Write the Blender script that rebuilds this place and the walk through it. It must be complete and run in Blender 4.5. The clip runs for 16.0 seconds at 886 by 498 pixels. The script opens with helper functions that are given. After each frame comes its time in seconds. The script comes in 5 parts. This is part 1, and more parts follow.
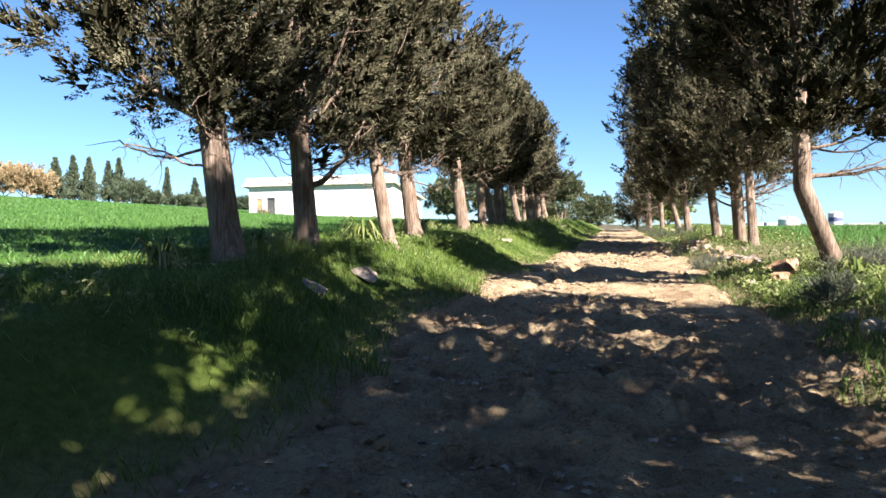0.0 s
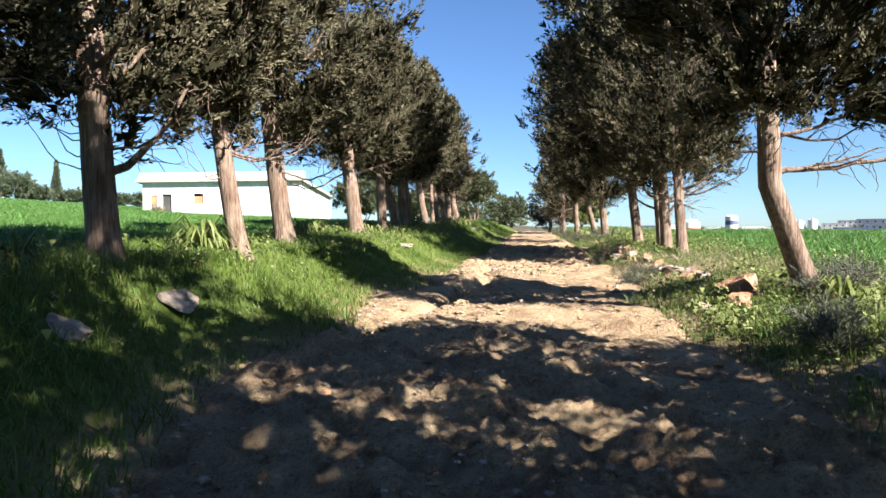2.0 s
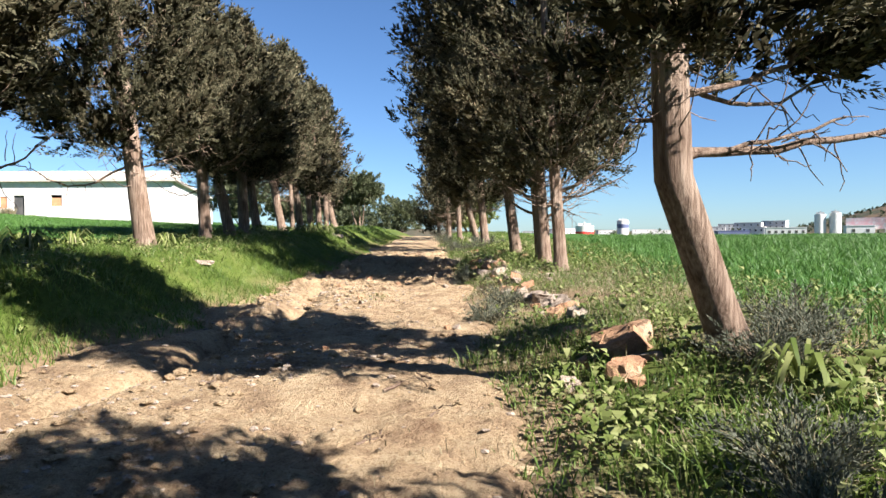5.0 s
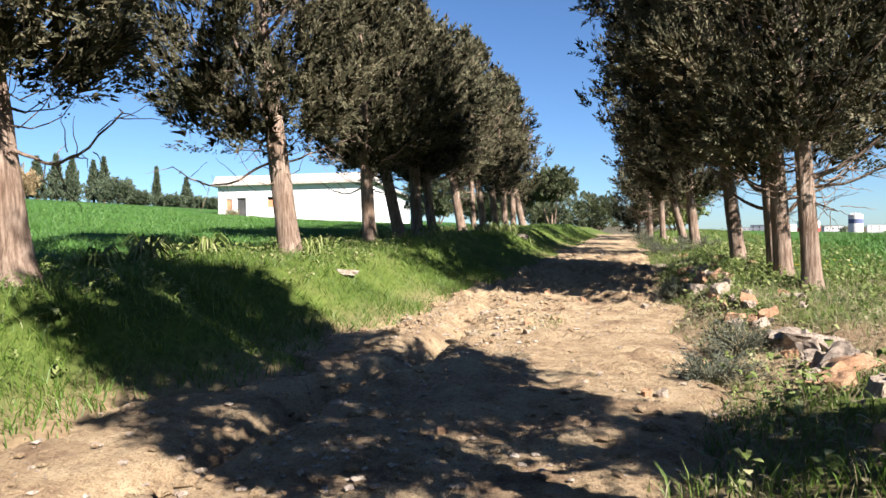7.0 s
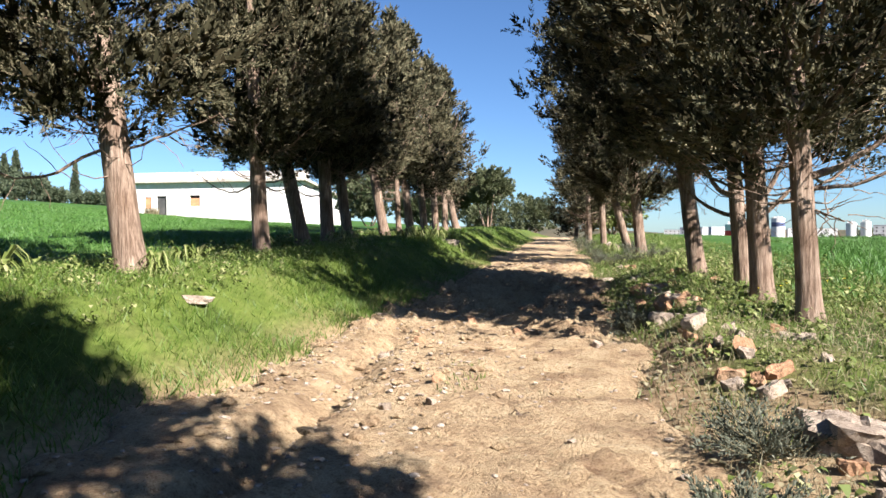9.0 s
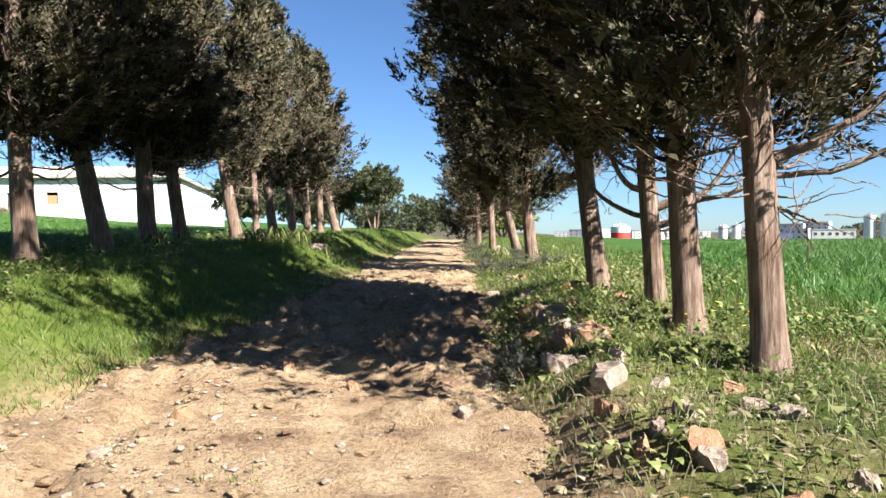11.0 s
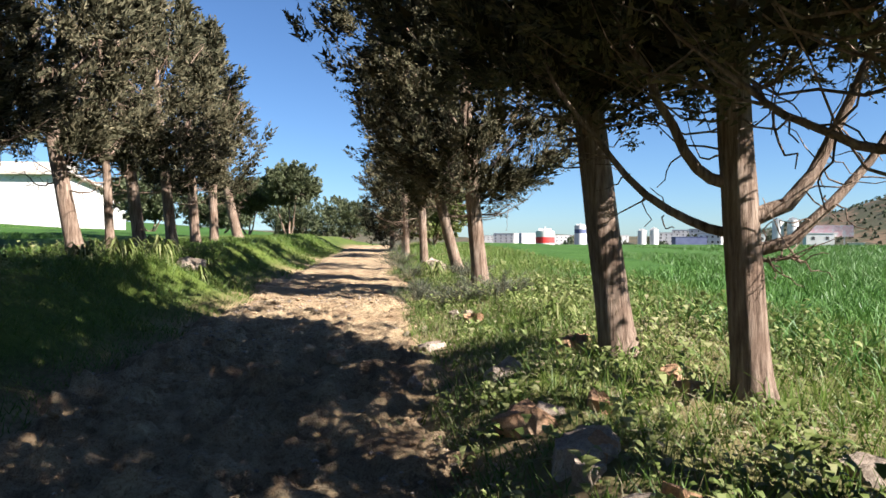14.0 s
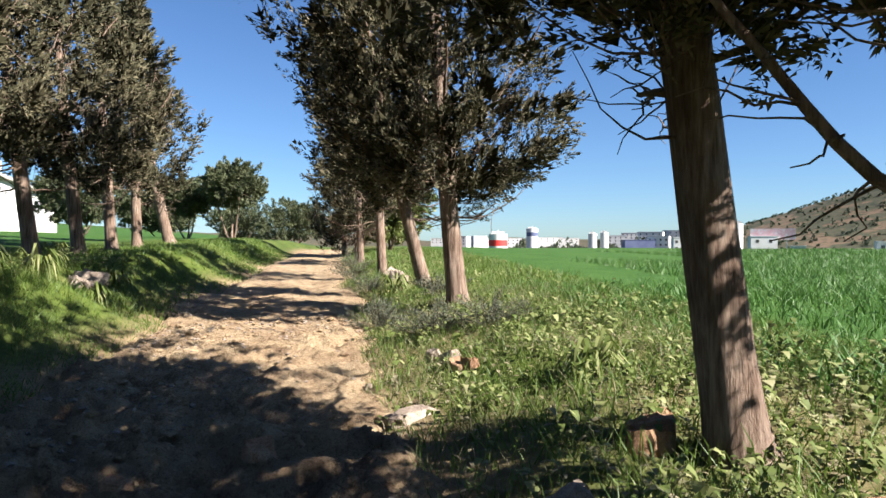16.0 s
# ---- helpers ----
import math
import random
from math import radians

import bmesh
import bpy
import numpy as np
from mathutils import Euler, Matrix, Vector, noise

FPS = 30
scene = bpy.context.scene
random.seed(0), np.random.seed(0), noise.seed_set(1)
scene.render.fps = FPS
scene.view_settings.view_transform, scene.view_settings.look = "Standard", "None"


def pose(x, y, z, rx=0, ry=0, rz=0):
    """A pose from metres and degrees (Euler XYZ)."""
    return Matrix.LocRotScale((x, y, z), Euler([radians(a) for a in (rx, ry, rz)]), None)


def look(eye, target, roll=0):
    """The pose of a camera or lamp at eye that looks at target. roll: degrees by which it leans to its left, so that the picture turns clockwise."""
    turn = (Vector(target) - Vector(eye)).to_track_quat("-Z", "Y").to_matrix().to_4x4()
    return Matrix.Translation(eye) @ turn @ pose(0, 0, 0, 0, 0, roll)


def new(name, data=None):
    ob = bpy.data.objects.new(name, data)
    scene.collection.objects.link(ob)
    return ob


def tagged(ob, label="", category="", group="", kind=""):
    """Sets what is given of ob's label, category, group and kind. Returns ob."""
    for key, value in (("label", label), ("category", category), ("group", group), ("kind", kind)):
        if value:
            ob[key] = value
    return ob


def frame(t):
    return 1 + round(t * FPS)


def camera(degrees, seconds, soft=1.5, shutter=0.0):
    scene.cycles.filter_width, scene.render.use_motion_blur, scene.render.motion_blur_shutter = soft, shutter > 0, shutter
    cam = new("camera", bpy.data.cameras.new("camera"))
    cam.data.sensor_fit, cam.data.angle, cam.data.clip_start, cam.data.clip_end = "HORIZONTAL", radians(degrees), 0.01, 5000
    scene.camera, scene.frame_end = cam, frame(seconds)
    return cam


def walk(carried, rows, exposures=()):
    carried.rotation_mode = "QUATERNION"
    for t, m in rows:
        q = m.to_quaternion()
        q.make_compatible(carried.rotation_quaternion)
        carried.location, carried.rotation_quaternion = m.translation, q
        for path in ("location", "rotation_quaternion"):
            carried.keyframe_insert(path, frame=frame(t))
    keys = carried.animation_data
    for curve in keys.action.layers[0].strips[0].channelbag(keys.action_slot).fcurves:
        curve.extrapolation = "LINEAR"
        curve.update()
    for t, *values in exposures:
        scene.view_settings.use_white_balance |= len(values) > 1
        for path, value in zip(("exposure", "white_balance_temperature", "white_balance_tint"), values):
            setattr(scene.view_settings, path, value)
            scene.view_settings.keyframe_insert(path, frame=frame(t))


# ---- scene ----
cam = camera(65.0, 16.0)
PATH = [
    (0, (0.887, 0.605, 1.569), (0.82, 2.603, 1.526), -0.7),
    (0.5, (0.958, 1.319, 1.514), (1.043, 3.316, 1.471), -0.6),
    (1, (1.073, 2.097, 1.554), (1.208, 4.092, 1.511), -0.5),
    (1.5, (1.19, 2.726, 1.637), (1.333, 4.72, 1.595), -0.4),
    (2, (1.396, 3.336, 1.65), (1.573, 5.328, 1.605), -0.3),
    (2.5, (1.68, 3.86, 1.701), (1.957, 5.84, 1.66), -0.3),
    (3, (2.022, 4.389, 1.695), (2.471, 6.337, 1.657), -0.1),
    (3.2, (2.137, 4.626, 1.685), (2.623, 6.566, 1.648), -0.0),
    (5.3, (3.372, 6.993, 1.826), (3.806, 8.945, 1.789), -0.7),
    (5.5, (3.473, 7.243, 1.842), (3.836, 9.209, 1.803), -0.6),
    (6, (3.628, 7.927, 1.887), (3.856, 9.914, 1.848), -0.6),
    (6.5, (3.727, 8.602, 1.903), (3.676, 10.601, 1.864), -0.6),
    (7, (3.825, 9.176, 1.902), (3.72, 11.173, 1.862), -0.6),
    (7.5, (3.956, 9.805, 1.943), (3.89, 11.803, 1.902), -0.5),
    (8, (4.016, 10.402, 1.985), (3.978, 12.402, 1.944), -0.5),
    (8.2, (4.037, 10.64, 2.032), (4.009, 12.64, 1.994), -0.5),
    (10.3, (4.771, 13.408, 2.053), (5.008, 15.393, 2.009), -0.2),
    (10.5, (4.861, 13.64, 2.078), (5.108, 15.624, 2.042), -0.3),
    (11, (5.099, 14.329, 2.086), (5.468, 16.295, 2.049), -0.2),
    (11.5, (5.33, 15.033, 2.096), (5.8, 16.976, 2.06), -0.3),
    (12, (5.55, 15.716, 2.056), (6.112, 17.635, 2.027), 0.2),
    (12.5, (5.714, 16.369, 2.101), (6.313, 18.277, 2.073), 0.2),
    (13, (5.815, 17.057, 2.179), (6.422, 18.962, 2.145), 0.0),
    (13.5, (5.933, 17.766, 2.271), (6.527, 19.675, 2.235), -0.1),
    (14, (5.969, 18.38, 2.274), (6.547, 20.294, 2.246), -0.0),
    (14.5, (6.069, 19.005, 2.266), (6.687, 20.907, 2.243), -0.1),
    (15, (6.156, 19.667, 2.294), (6.807, 21.558, 2.271), -0.1),
    (15.5, (6.287, 20.24, 2.301), (6.97, 22.12, 2.281), -0.1),
    (16, (6.477, 20.823, 2.361), (7.186, 22.693, 2.341), 0.0),
]
walk(cam, [(t, look(eye, target, roll)) for t, eye, target, roll in PATH], exposures=[(0, 2.35), (3, 2.1), (5.5, 1.97), (7, 1.95), (10.5, 2.07), (12.5, 2.08), (14.5, 1.95), (16, 1.95)])

# ---- light ----
SUN_BEARING, SUN_HEIGHT = 137.0, 37.0
world = bpy.data.worlds.new("sky")
scene.world = world
world.use_nodes = True
wn = world.node_tree.nodes
sky = wn.new("ShaderNodeTexSky")
sky.sky_type = "NISHITA"
sky.sun_disc = False
sky.sun_elevation = radians(SUN_HEIGHT)
sky.sun_rotation = radians(SUN_BEARING)
sky.air_density, sky.dust_density, sky.ozone_density = 1.0, 0.6, 2.0
wn["Background"].inputs["Strength"].default_value = 0.031
sky.altitude = 1200
tint = wn.new("ShaderNodeMix")
tint.data_type, tint.blend_type = "RGBA", "MULTIPLY"
tint.inputs[0].default_value = 1.0
tint.inputs[7].default_value = (0.75, 1.0, 1.31, 1)
world.node_tree.links.new(sky.outputs[0], tint.inputs[6])
world.node_tree.links.new(tint.outputs[2], wn["Background"].inputs["Color"])
sun_data = bpy.data.lights.new("sun", "SUN")
sun_data.energy, sun_data.angle, sun_data.color = 5.0, radians(0.55), (1.0, 0.95, 0.91)
sun = new("sun", sun_data)
SUN_FROM = Vector((math.sin(radians(SUN_BEARING)) * math.cos(radians(SUN_HEIGHT)), math.cos(radians(SUN_BEARING)) * math.cos(radians(SUN_HEIGHT)), math.sin(radians(SUN_HEIGHT))))
sun.matrix_world = look(SUN_FROM * 50, (0, 0, 0))


# ---- materials ----
def material(name, rough=0.9, spec=0.3):
    m = bpy.data.materials.new(name)
    m.use_nodes = True
    b = m.node_tree.nodes["Principled BSDF"]
    b.inputs["Roughness"].default_value = rough
    b.inputs["Specular IOR Level"].default_value = spec
    return m, m.node_tree.nodes, m.node_tree.links, b


def ramp(nodes, links, source, stops):
    r = nodes.new("ShaderNodeValToRGB")
    while len(r.color_ramp.elements) < len(stops):
        r.color_ramp.elements.new(0.5)
    for e, (p, c) in zip(r.color_ramp.elements, stops):
        e.position, e.color = p, (*c, 1)
    links.new(source, r.inputs[0])
    return r.outputs[0]


def noise_node(nodes, links, scale, detail=6, rough=0.6, stretch=None, coords="Object"):
    tc = nodes.new("ShaderNodeTexCoord")
    n = nodes.new("ShaderNodeTexNoise")
    n.inputs["Scale"].default_value, n.inputs["Detail"].default_value, n.inputs["Roughness"].default_value = scale, detail, rough
    out = tc.outputs[coords]
    if stretch:
        mp = nodes.new("ShaderNodeMapping")
        mp.inputs["Scale"].default_value = stretch
        links.new(out, mp.inputs[0])
        out = mp.outputs[0]
    links.new(out, n.inputs["Vector"])
    return n.outputs[0]


def mix(nodes, links, fac, a, b, mode="MIX"):
    m = nodes.new("ShaderNodeMix")
    m.data_type, m.blend_type = "RGBA", mode
    for value, k in ((fac, 0), (a, 6), (b, 7)):
        if isinstance(value, (int, float)):
            m.inputs[k].default_value = value
        elif isinstance(value, tuple):
            m.inputs[k].default_value = (*value, 1)
        else:
            links.new(value, m.inputs[k])
    return m.outputs[2]


def bump(nodes, links, bsdf, height, strength, distance):
    b = nodes.new("ShaderNodeBump")
    b.inputs["Strength"].default_value, b.inputs["Distance"].default_value = strength, distance
    links.new(height, b.inputs["Height"])
    links.new(b.outputs[0], bsdf.inputs["Normal"])


def two_scale(name, stops_large, stops_small, scale_large, scale_small, rough=0.9, bump_amount=0.5, bump_dist=0.02, stretch=None, spec=0.25, grain=0):
    m, n, l, b = material(name, rough, spec)
    large = ramp(n, l, noise_node(n, l, scale_large, 4, 0.6, stretch), stops_large)
    fine = noise_node(n, l, scale_small, 8, 0.7, stretch)
    small = ramp(n, l, fine, stops_small)
    tone = mix(n, l, 1.0, large, small, "MULTIPLY")
    if grain:
        speck = noise_node(n, l, grain, 4, 0.8)
        tone = mix(n, l, 1.0, tone, ramp(n, l, speck, [(0.33, (0.42, 0.36, 0.32)), (0.46, (0.88, 0.86, 0.84)), (0.6, (1, 1, 1)), (0.7, (1.35, 1.35, 1.33))]), "MULTIPLY")
        add = n.new("ShaderNodeMath")
        add.operation = "MULTIPLY_ADD"
        l.new(speck, add.inputs[0])
        add.inputs[1].default_value = 0.35
        l.new(fine, add.inputs[2])
        fine = add.outputs[0]
    l.new(tone, b.inputs["Base Color"])
    bump(n, l, b, fine, bump_amount, bump_dist)
    return m


def leaf_material(name, stops, rough=0.6, through_light=0.25, spec=0.3, single=0.62):
    """Leaves and blades: a colour to each island, with light passing through."""
    m, n, l, b = material(name, rough, spec)
    g = n.new("ShaderNodeNewGeometry")
    patch = noise_node(n, l, 0.9, 3, 0.5)
    add = n.new("ShaderNodeMath")
    add.operation = "MULTIPLY_ADD"
    l.new(patch, add.inputs[0])
    add.inputs[1].default_value = 0.7
    half = n.new("ShaderNodeMath")
    half.operation = "MULTIPLY_ADD"
    l.new(g.outputs["Random Per Island"], half.inputs[0])
    half.inputs[1].default_value, half.inputs[2].default_value = single, 0.15 - 0.5 * single
    l.new(half.outputs[0], add.inputs[2])
    col = ramp(n, l, add.outputs[0], stops)
    l.new(col, b.inputs["Base Color"])
    t = n.new("ShaderNodeBsdfTranslucent")
    l.new(col, t.inputs[0])
    s = n.new("ShaderNodeMixShader")
    s.inputs[0].default_value = through_light
    l.new(b.outputs[0], s.inputs[1])
    l.new(t.outputs[0], s.inputs[2])
    l.new(s.outputs[0], n["Material Output"].inputs[0])
    return m


M_SOIL = two_scale("dry_clay_soil", [(0.3, (0.25, 0.165, 0.1)), (0.48, (0.42, 0.305, 0.185)), (0.7, (0.54, 0.42, 0.265))],
                   [(0.28, (0.45, 0.36, 0.31)), (0.5, (0.9, 0.89, 0.87)), (0.75, (1, 1, 1))], 2.6, 22, 0.95, 1.0, 0.06, grain=75)
M_FOLIAGE = leaf_material("cypress_foliage", [(0.05, (0.02, 0.023, 0.013)), (0.4, (0.06, 0.059, 0.034)), (0.7, (0.135, 0.116, 0.07)), (0.95, (0.26, 0.165, 0.105))], 0.8, 0.03, 0.1, 0.34)
# Dead brown foliage, darkened to near black: the crown's inner shade is in this colour.
M_INNER = leaf_material("shaded_dead_inner_foliage", [(0.1, (0.0168, 0.0168, 0.0091)), (0.5, (0.028, 0.0259, 0.014)), (0.9, (0.0455, 0.0364, 0.021))], 0.9, 0.0, 0.05)
M_OLIVE = leaf_material("olive_foliage", [(0.1, (0.0412, 0.0515, 0.0206)), (0.5, (0.0824, 0.0959, 0.0446)), (0.9, (0.13, 0.137, 0.0755))], 0.6, 0.15)
M_FAR_LEAF = leaf_material("far_foliage", [(0.1, (0.035, 0.05, 0.03)), (0.5, (0.06, 0.08, 0.045)), (0.9, (0.1, 0.11, 0.06))], 0.7, 0.1)
M_RUSSET = leaf_material("russet_foliage", [(0.1, (0.16, 0.11, 0.06)), (0.5, (0.27, 0.19, 0.1)), (0.9, (0.35, 0.27, 0.15))], 0.7, 0.1)
M_GRASS = leaf_material("verge_grass", [(0.05, (0.0378, 0.0789, 0.011)), (0.45, (0.0858, 0.144, 0.0206)), (0.75, (0.137, 0.186, 0.0412)), (0.98, (0.247, 0.226, 0.103))], 0.5, 0.35, 0.35)
M_WHEAT = leaf_material("young_wheat", [(0.05, (0.0309, 0.0824, 0.0137)), (0.5, (0.0583, 0.137, 0.024)), (0.95, (0.11, 0.186, 0.048))], 0.5, 0.22, 0.3)
M_DRY = leaf_material("dry_grass", [(0.1, (0.117, 0.0889, 0.048)), (0.5, (0.206, 0.172, 0.0959)), (0.9, (0.289, 0.254, 0.165))], 0.8, 0.2)
M_BROAD = leaf_material("broad_leaves", [(0.1, (0.048, 0.0755, 0.0137)), (0.45, (0.11, 0.137, 0.0343)), (0.75, (0.199, 0.213, 0.0824)), (0.97, (0.289, 0.26, 0.151))], 0.62, 0.2, 0.2)
M_GREY = leaf_material("grey_scrub", [(0.1, (0.0378, 0.0446, 0.0275)), (0.5, (0.0755, 0.0824, 0.0549)), (0.9, (0.137, 0.137, 0.103))], 0.8, 0.1)
M_YELLOW = leaf_material("yellow_petals", [(0.1, (0.75, 0.55, 0.02)), (0.9, (0.85, 0.68, 0.04))], 0.5, 0.2)
M_STONE = two_scale("ochre_sandstone", [(0.3, (0.29, 0.155, 0.092)), (0.5, (0.41, 0.255, 0.155)), (0.7, (0.46, 0.36, 0.26))],
                    [(0.25, (0.55, 0.5, 0.46)), (0.6, (0.95, 0.93, 0.9)), (0.8, (1, 1, 1))], 2.2, 26, 0.9, 0.8, 0.02, grain=110)
M_PALE = two_scale("pale_limestone", [(0.3, (0.23, 0.18, 0.14)), (0.5, (0.36, 0.295, 0.235)), (0.7, (0.48, 0.41, 0.34))],
                   [(0.25, (0.55, 0.52, 0.5)), (0.6, (0.95, 0.94, 0.93)), (0.8, (1, 1, 1))], 3, 24, 0.9, 0.8, 0.02, grain=110)
M_PLASTER = two_scale("white_plaster", [(0.3, (0.55, 0.53, 0.5)), (0.6, (0.64, 0.63, 0.61))], [(0.3, (0.84, 0.81, 0.78)), (0.6, (1, 1, 1))], 0.4, 3, 0.85, 0.2, 0.01)
M_ROOFING = two_scale("weathered_roofing", [(0.3, (0.36, 0.32, 0.28)), (0.6, (0.5, 0.45, 0.4))], [(0.3, (0.62, 0.57, 0.52)), (0.6, (1, 1, 1))], 0.5, 5, 0.9, 0.3, 0.02)
M_BRICKRED = two_scale("orange_brick_infill", [(0.3, (0.5, 0.2, 0.1)), (0.6, (0.62, 0.28, 0.15))], [(0.3, (0.7, 0.7, 0.7)), (0.6, (1, 1, 1))], 2, 14, 0.9, 0.4, 0.02)
M_RED = two_scale("red_paint", [(0.3, (0.6, 0.03, 0.03)), (0.6, (0.7, 0.05, 0.045))], [(0.3, (0.9, 0.9, 0.9)), (0.6, (1, 1, 1))], 0.3, 3, 0.6, 0.1, 0.01)
M_BLUE = two_scale("blue_paint", [(0.3, (0.07, 0.085, 0.16)), (0.6, (0.1, 0.12, 0.2))], [(0.3, (0.85, 0.85, 0.85)), (0.6, (1, 1, 1))], 0.3, 3, 0.6, 0.1, 0.01)
M_PINK = two_scale("faded_pink_print", [(0.35, (0.75, 0.7, 0.68)), (0.55, (0.75, 0.42, 0.42)), (0.7, (0.78, 0.74, 0.72))], [(0.3, (0.9, 0.9, 0.9)), (0.6, (1, 1, 1))], 0.35, 3, 0.6, 0.1, 0.01)
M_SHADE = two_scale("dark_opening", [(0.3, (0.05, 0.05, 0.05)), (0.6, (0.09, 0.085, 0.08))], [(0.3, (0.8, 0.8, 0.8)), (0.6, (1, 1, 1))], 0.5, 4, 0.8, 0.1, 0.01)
M_CONCRETE = two_scale("grey_concrete", [(0.3, (0.42, 0.41, 0.4)), (0.6, (0.56, 0.55, 0.54))], [(0.3, (0.75, 0.74, 0.72)), (0.6, (1, 1, 1))], 0.3, 3, 0.9, 0.2, 0.02)


def bark_material():
    m, n, l, b = material("cypress_bark", 0.92, 0.15)
    fibre = noise_node(n, l, 9, 8, 0.72, (3.2, 3.2, 0.32))
    large = noise_node(n, l, 1.6, 3, 0.5)
    col = ramp(n, l, fibre, [(0.3, (0.0638, 0.0408, 0.0289)), (0.46, (0.187, 0.132, 0.0978)), (0.6, (0.315, 0.238, 0.183)), (0.75, (0.408, 0.332, 0.264))])
    tone = ramp(n, l, large, [(0.3, (0.62, 0.56, 0.52)), (0.65, (1, 1, 1))])
    l.new(mix(n, l, 1.0, col, tone, "MULTIPLY"), b.inputs["Base Color"])
    bump(n, l, b, fibre, 1.0, 0.035)
    return m


M_BARK = bark_material()


def ground_material():
    """Earth under the grass; the attributes say how bare, how far off and how rocky it is."""
    m, n, l, b = material("earth_and_turf", 0.95, 0.15)

    def attr(name):
        a = n.new("ShaderNodeAttribute")
        a.attribute_name = name
        return a.outputs["Fac"]
    fine = noise_node(n, l, 14, 8, 0.7)
    mid = noise_node(n, l, 0.7, 5, 0.6)
    big = noise_node(n, l, 0.035, 8, 0.68)
    turf = mix(n, l, 1.0, ramp(n, l, mid, [(0.3, (0.0412, 0.0618, 0.0137)), (0.55, (0.0824, 0.11, 0.0206)), (0.75, (0.137, 0.13, 0.048))]), ramp(n, l, fine, [(0.3, (0.45, 0.5, 0.4)), (0.6, (1, 1, 1))]), "MULTIPLY")
    soil = mix(n, l, 1.0, ramp(n, l, mid, [(0.3, (0.206, 0.137, 0.0824)), (0.7, (0.316, 0.233, 0.137))]), ramp(n, l, fine, [(0.3, (0.5, 0.46, 0.42)), (0.6, (1, 1, 1))]), "MULTIPLY")
    hill = ramp(n, l, big, [(0.36, (0.022, 0.03, 0.016)), (0.45, (0.06, 0.055, 0.034)), (0.5, (0.035, 0.042, 0.022)), (0.57, (0.13, 0.085, 0.055)), (0.66, (0.045, 0.05, 0.028))])
    crop = mix(n, l, 1.0, ramp(n, l, mid, [(0.3, (0.0275, 0.0755, 0.011)), (0.7, (0.0515, 0.11, 0.0206))]), ramp(n, l, fine, [(0.3, (0.6, 0.62, 0.55)), (0.6, (1, 1, 1))]), "MULTIPLY")
    c = mix(n, l, attr("crop"), turf, crop)
    c = mix(n, l, attr("bare"), c, soil)
    c = mix(n, l, attr("hill"), c, hill)
    l.new(c, b.inputs["Base Color"])
    bump(n, l, b, fine, 0.8, 0.03)
    return m


M_GROUND = ground_material()

# ---- the lie of the land: u runs across the track to its right, v along it ----
TRACK = math.atan(0.225)
SA, CA = math.sin(TRACK), math.cos(TRACK)
V_KEYS = [-200, -60, -10, 0, 6.6, 8.3, 12, 14, 18, 21, 23, 26, 32, 48, 60, 75, 110, 300]
Z_KEYS = [-6, -2.5, -0.45, 0.08, 0.40, 0.50, 0.66, 0.74, 0.81, 0.86, 0.91, 1.08, 1.22, 1.55, 1.68, 1.75, 1.2, -1]
LEFT_V = [-50, 0, 5, 8.4, 10.5, 12.6, 13.6, 15.6, 17, 20, 23, 29, 33.5, 45, 80]
LEFT_U = [-1.4, -1.4, -1.4, -1.4, -1.6, -1.65, -1.5, -1.2, -1.45, -1.15, -1.0, -0.65, -1.0, -0.95, -1.0]
RIGHT_V = [-50, 5, 8, 10, 11.5, 13, 15, 17, 20, 24, 30, 38, 80]
RIGHT_U = [2.1, 2.1, 2.2, 2.15, 1.98, 1.9, 2.0, 1.97, 2.05, 1.95, 1.85, 1.65, 1.5]


def to_uv(x, y):
    return (x - 0.1) * CA - y * SA, (x - 0.1) * SA + y * CA


def to_xy(u, v):
    return 0.1 + u * CA + v * SA, -u * SA + v * CA


def smooth(a, b, x):
    t = np.clip((x - a) / (b - a), 0, 1)
    return t * t * (3 - 2 * t)


class Waves:
    """Smooth value noise on numpy arrays."""

    def __init__(self, seed):
        self.table = np.random.RandomState(seed).rand(256, 256)

    def __call__(self, x, y):
        xi, yi = np.floor(x).astype(int), np.floor(y).astype(int)
        fx, fy = x - xi, y - yi
        fx, fy = fx * fx * (3 - 2 * fx), fy * fy * (3 - 2 * fy)
        t = self.table
        a, b = t[xi % 256, yi % 256], t[(xi + 1) % 256, yi % 256]
        c, d = t[xi % 256, (yi + 1) % 256], t[(xi + 1) % 256, (yi + 1) % 256]
        return (a * (1 - fx) + b * fx) * (1 - fy) + (c * (1 - fx) + d * fx) * fy - 0.5

    def rough(self, x, y, octaves=4, gain=0.5):
        total, amp = 0, 1
        for k in range(octaves):
            total = total + amp * self(x * 2 ** k + 17 * k, y * 2 ** k + 31 * k)
            amp *= gain
        return total


W1, W2, W3 = Waves(3), Waves(5), Waves(8)


def track_edges(v):
    wob = 0.55 * W1.rough(v * 0.8, v * 0 + 2.5, 4, 0.6)
    wob2 = 0.55 * W1.rough(v * 0.8, v * 0 + 9.5, 4, 0.6)
    return np.interp(v, LEFT_V, LEFT_U) + wob, np.interp(v, RIGHT_V, RIGHT_U) + wob2


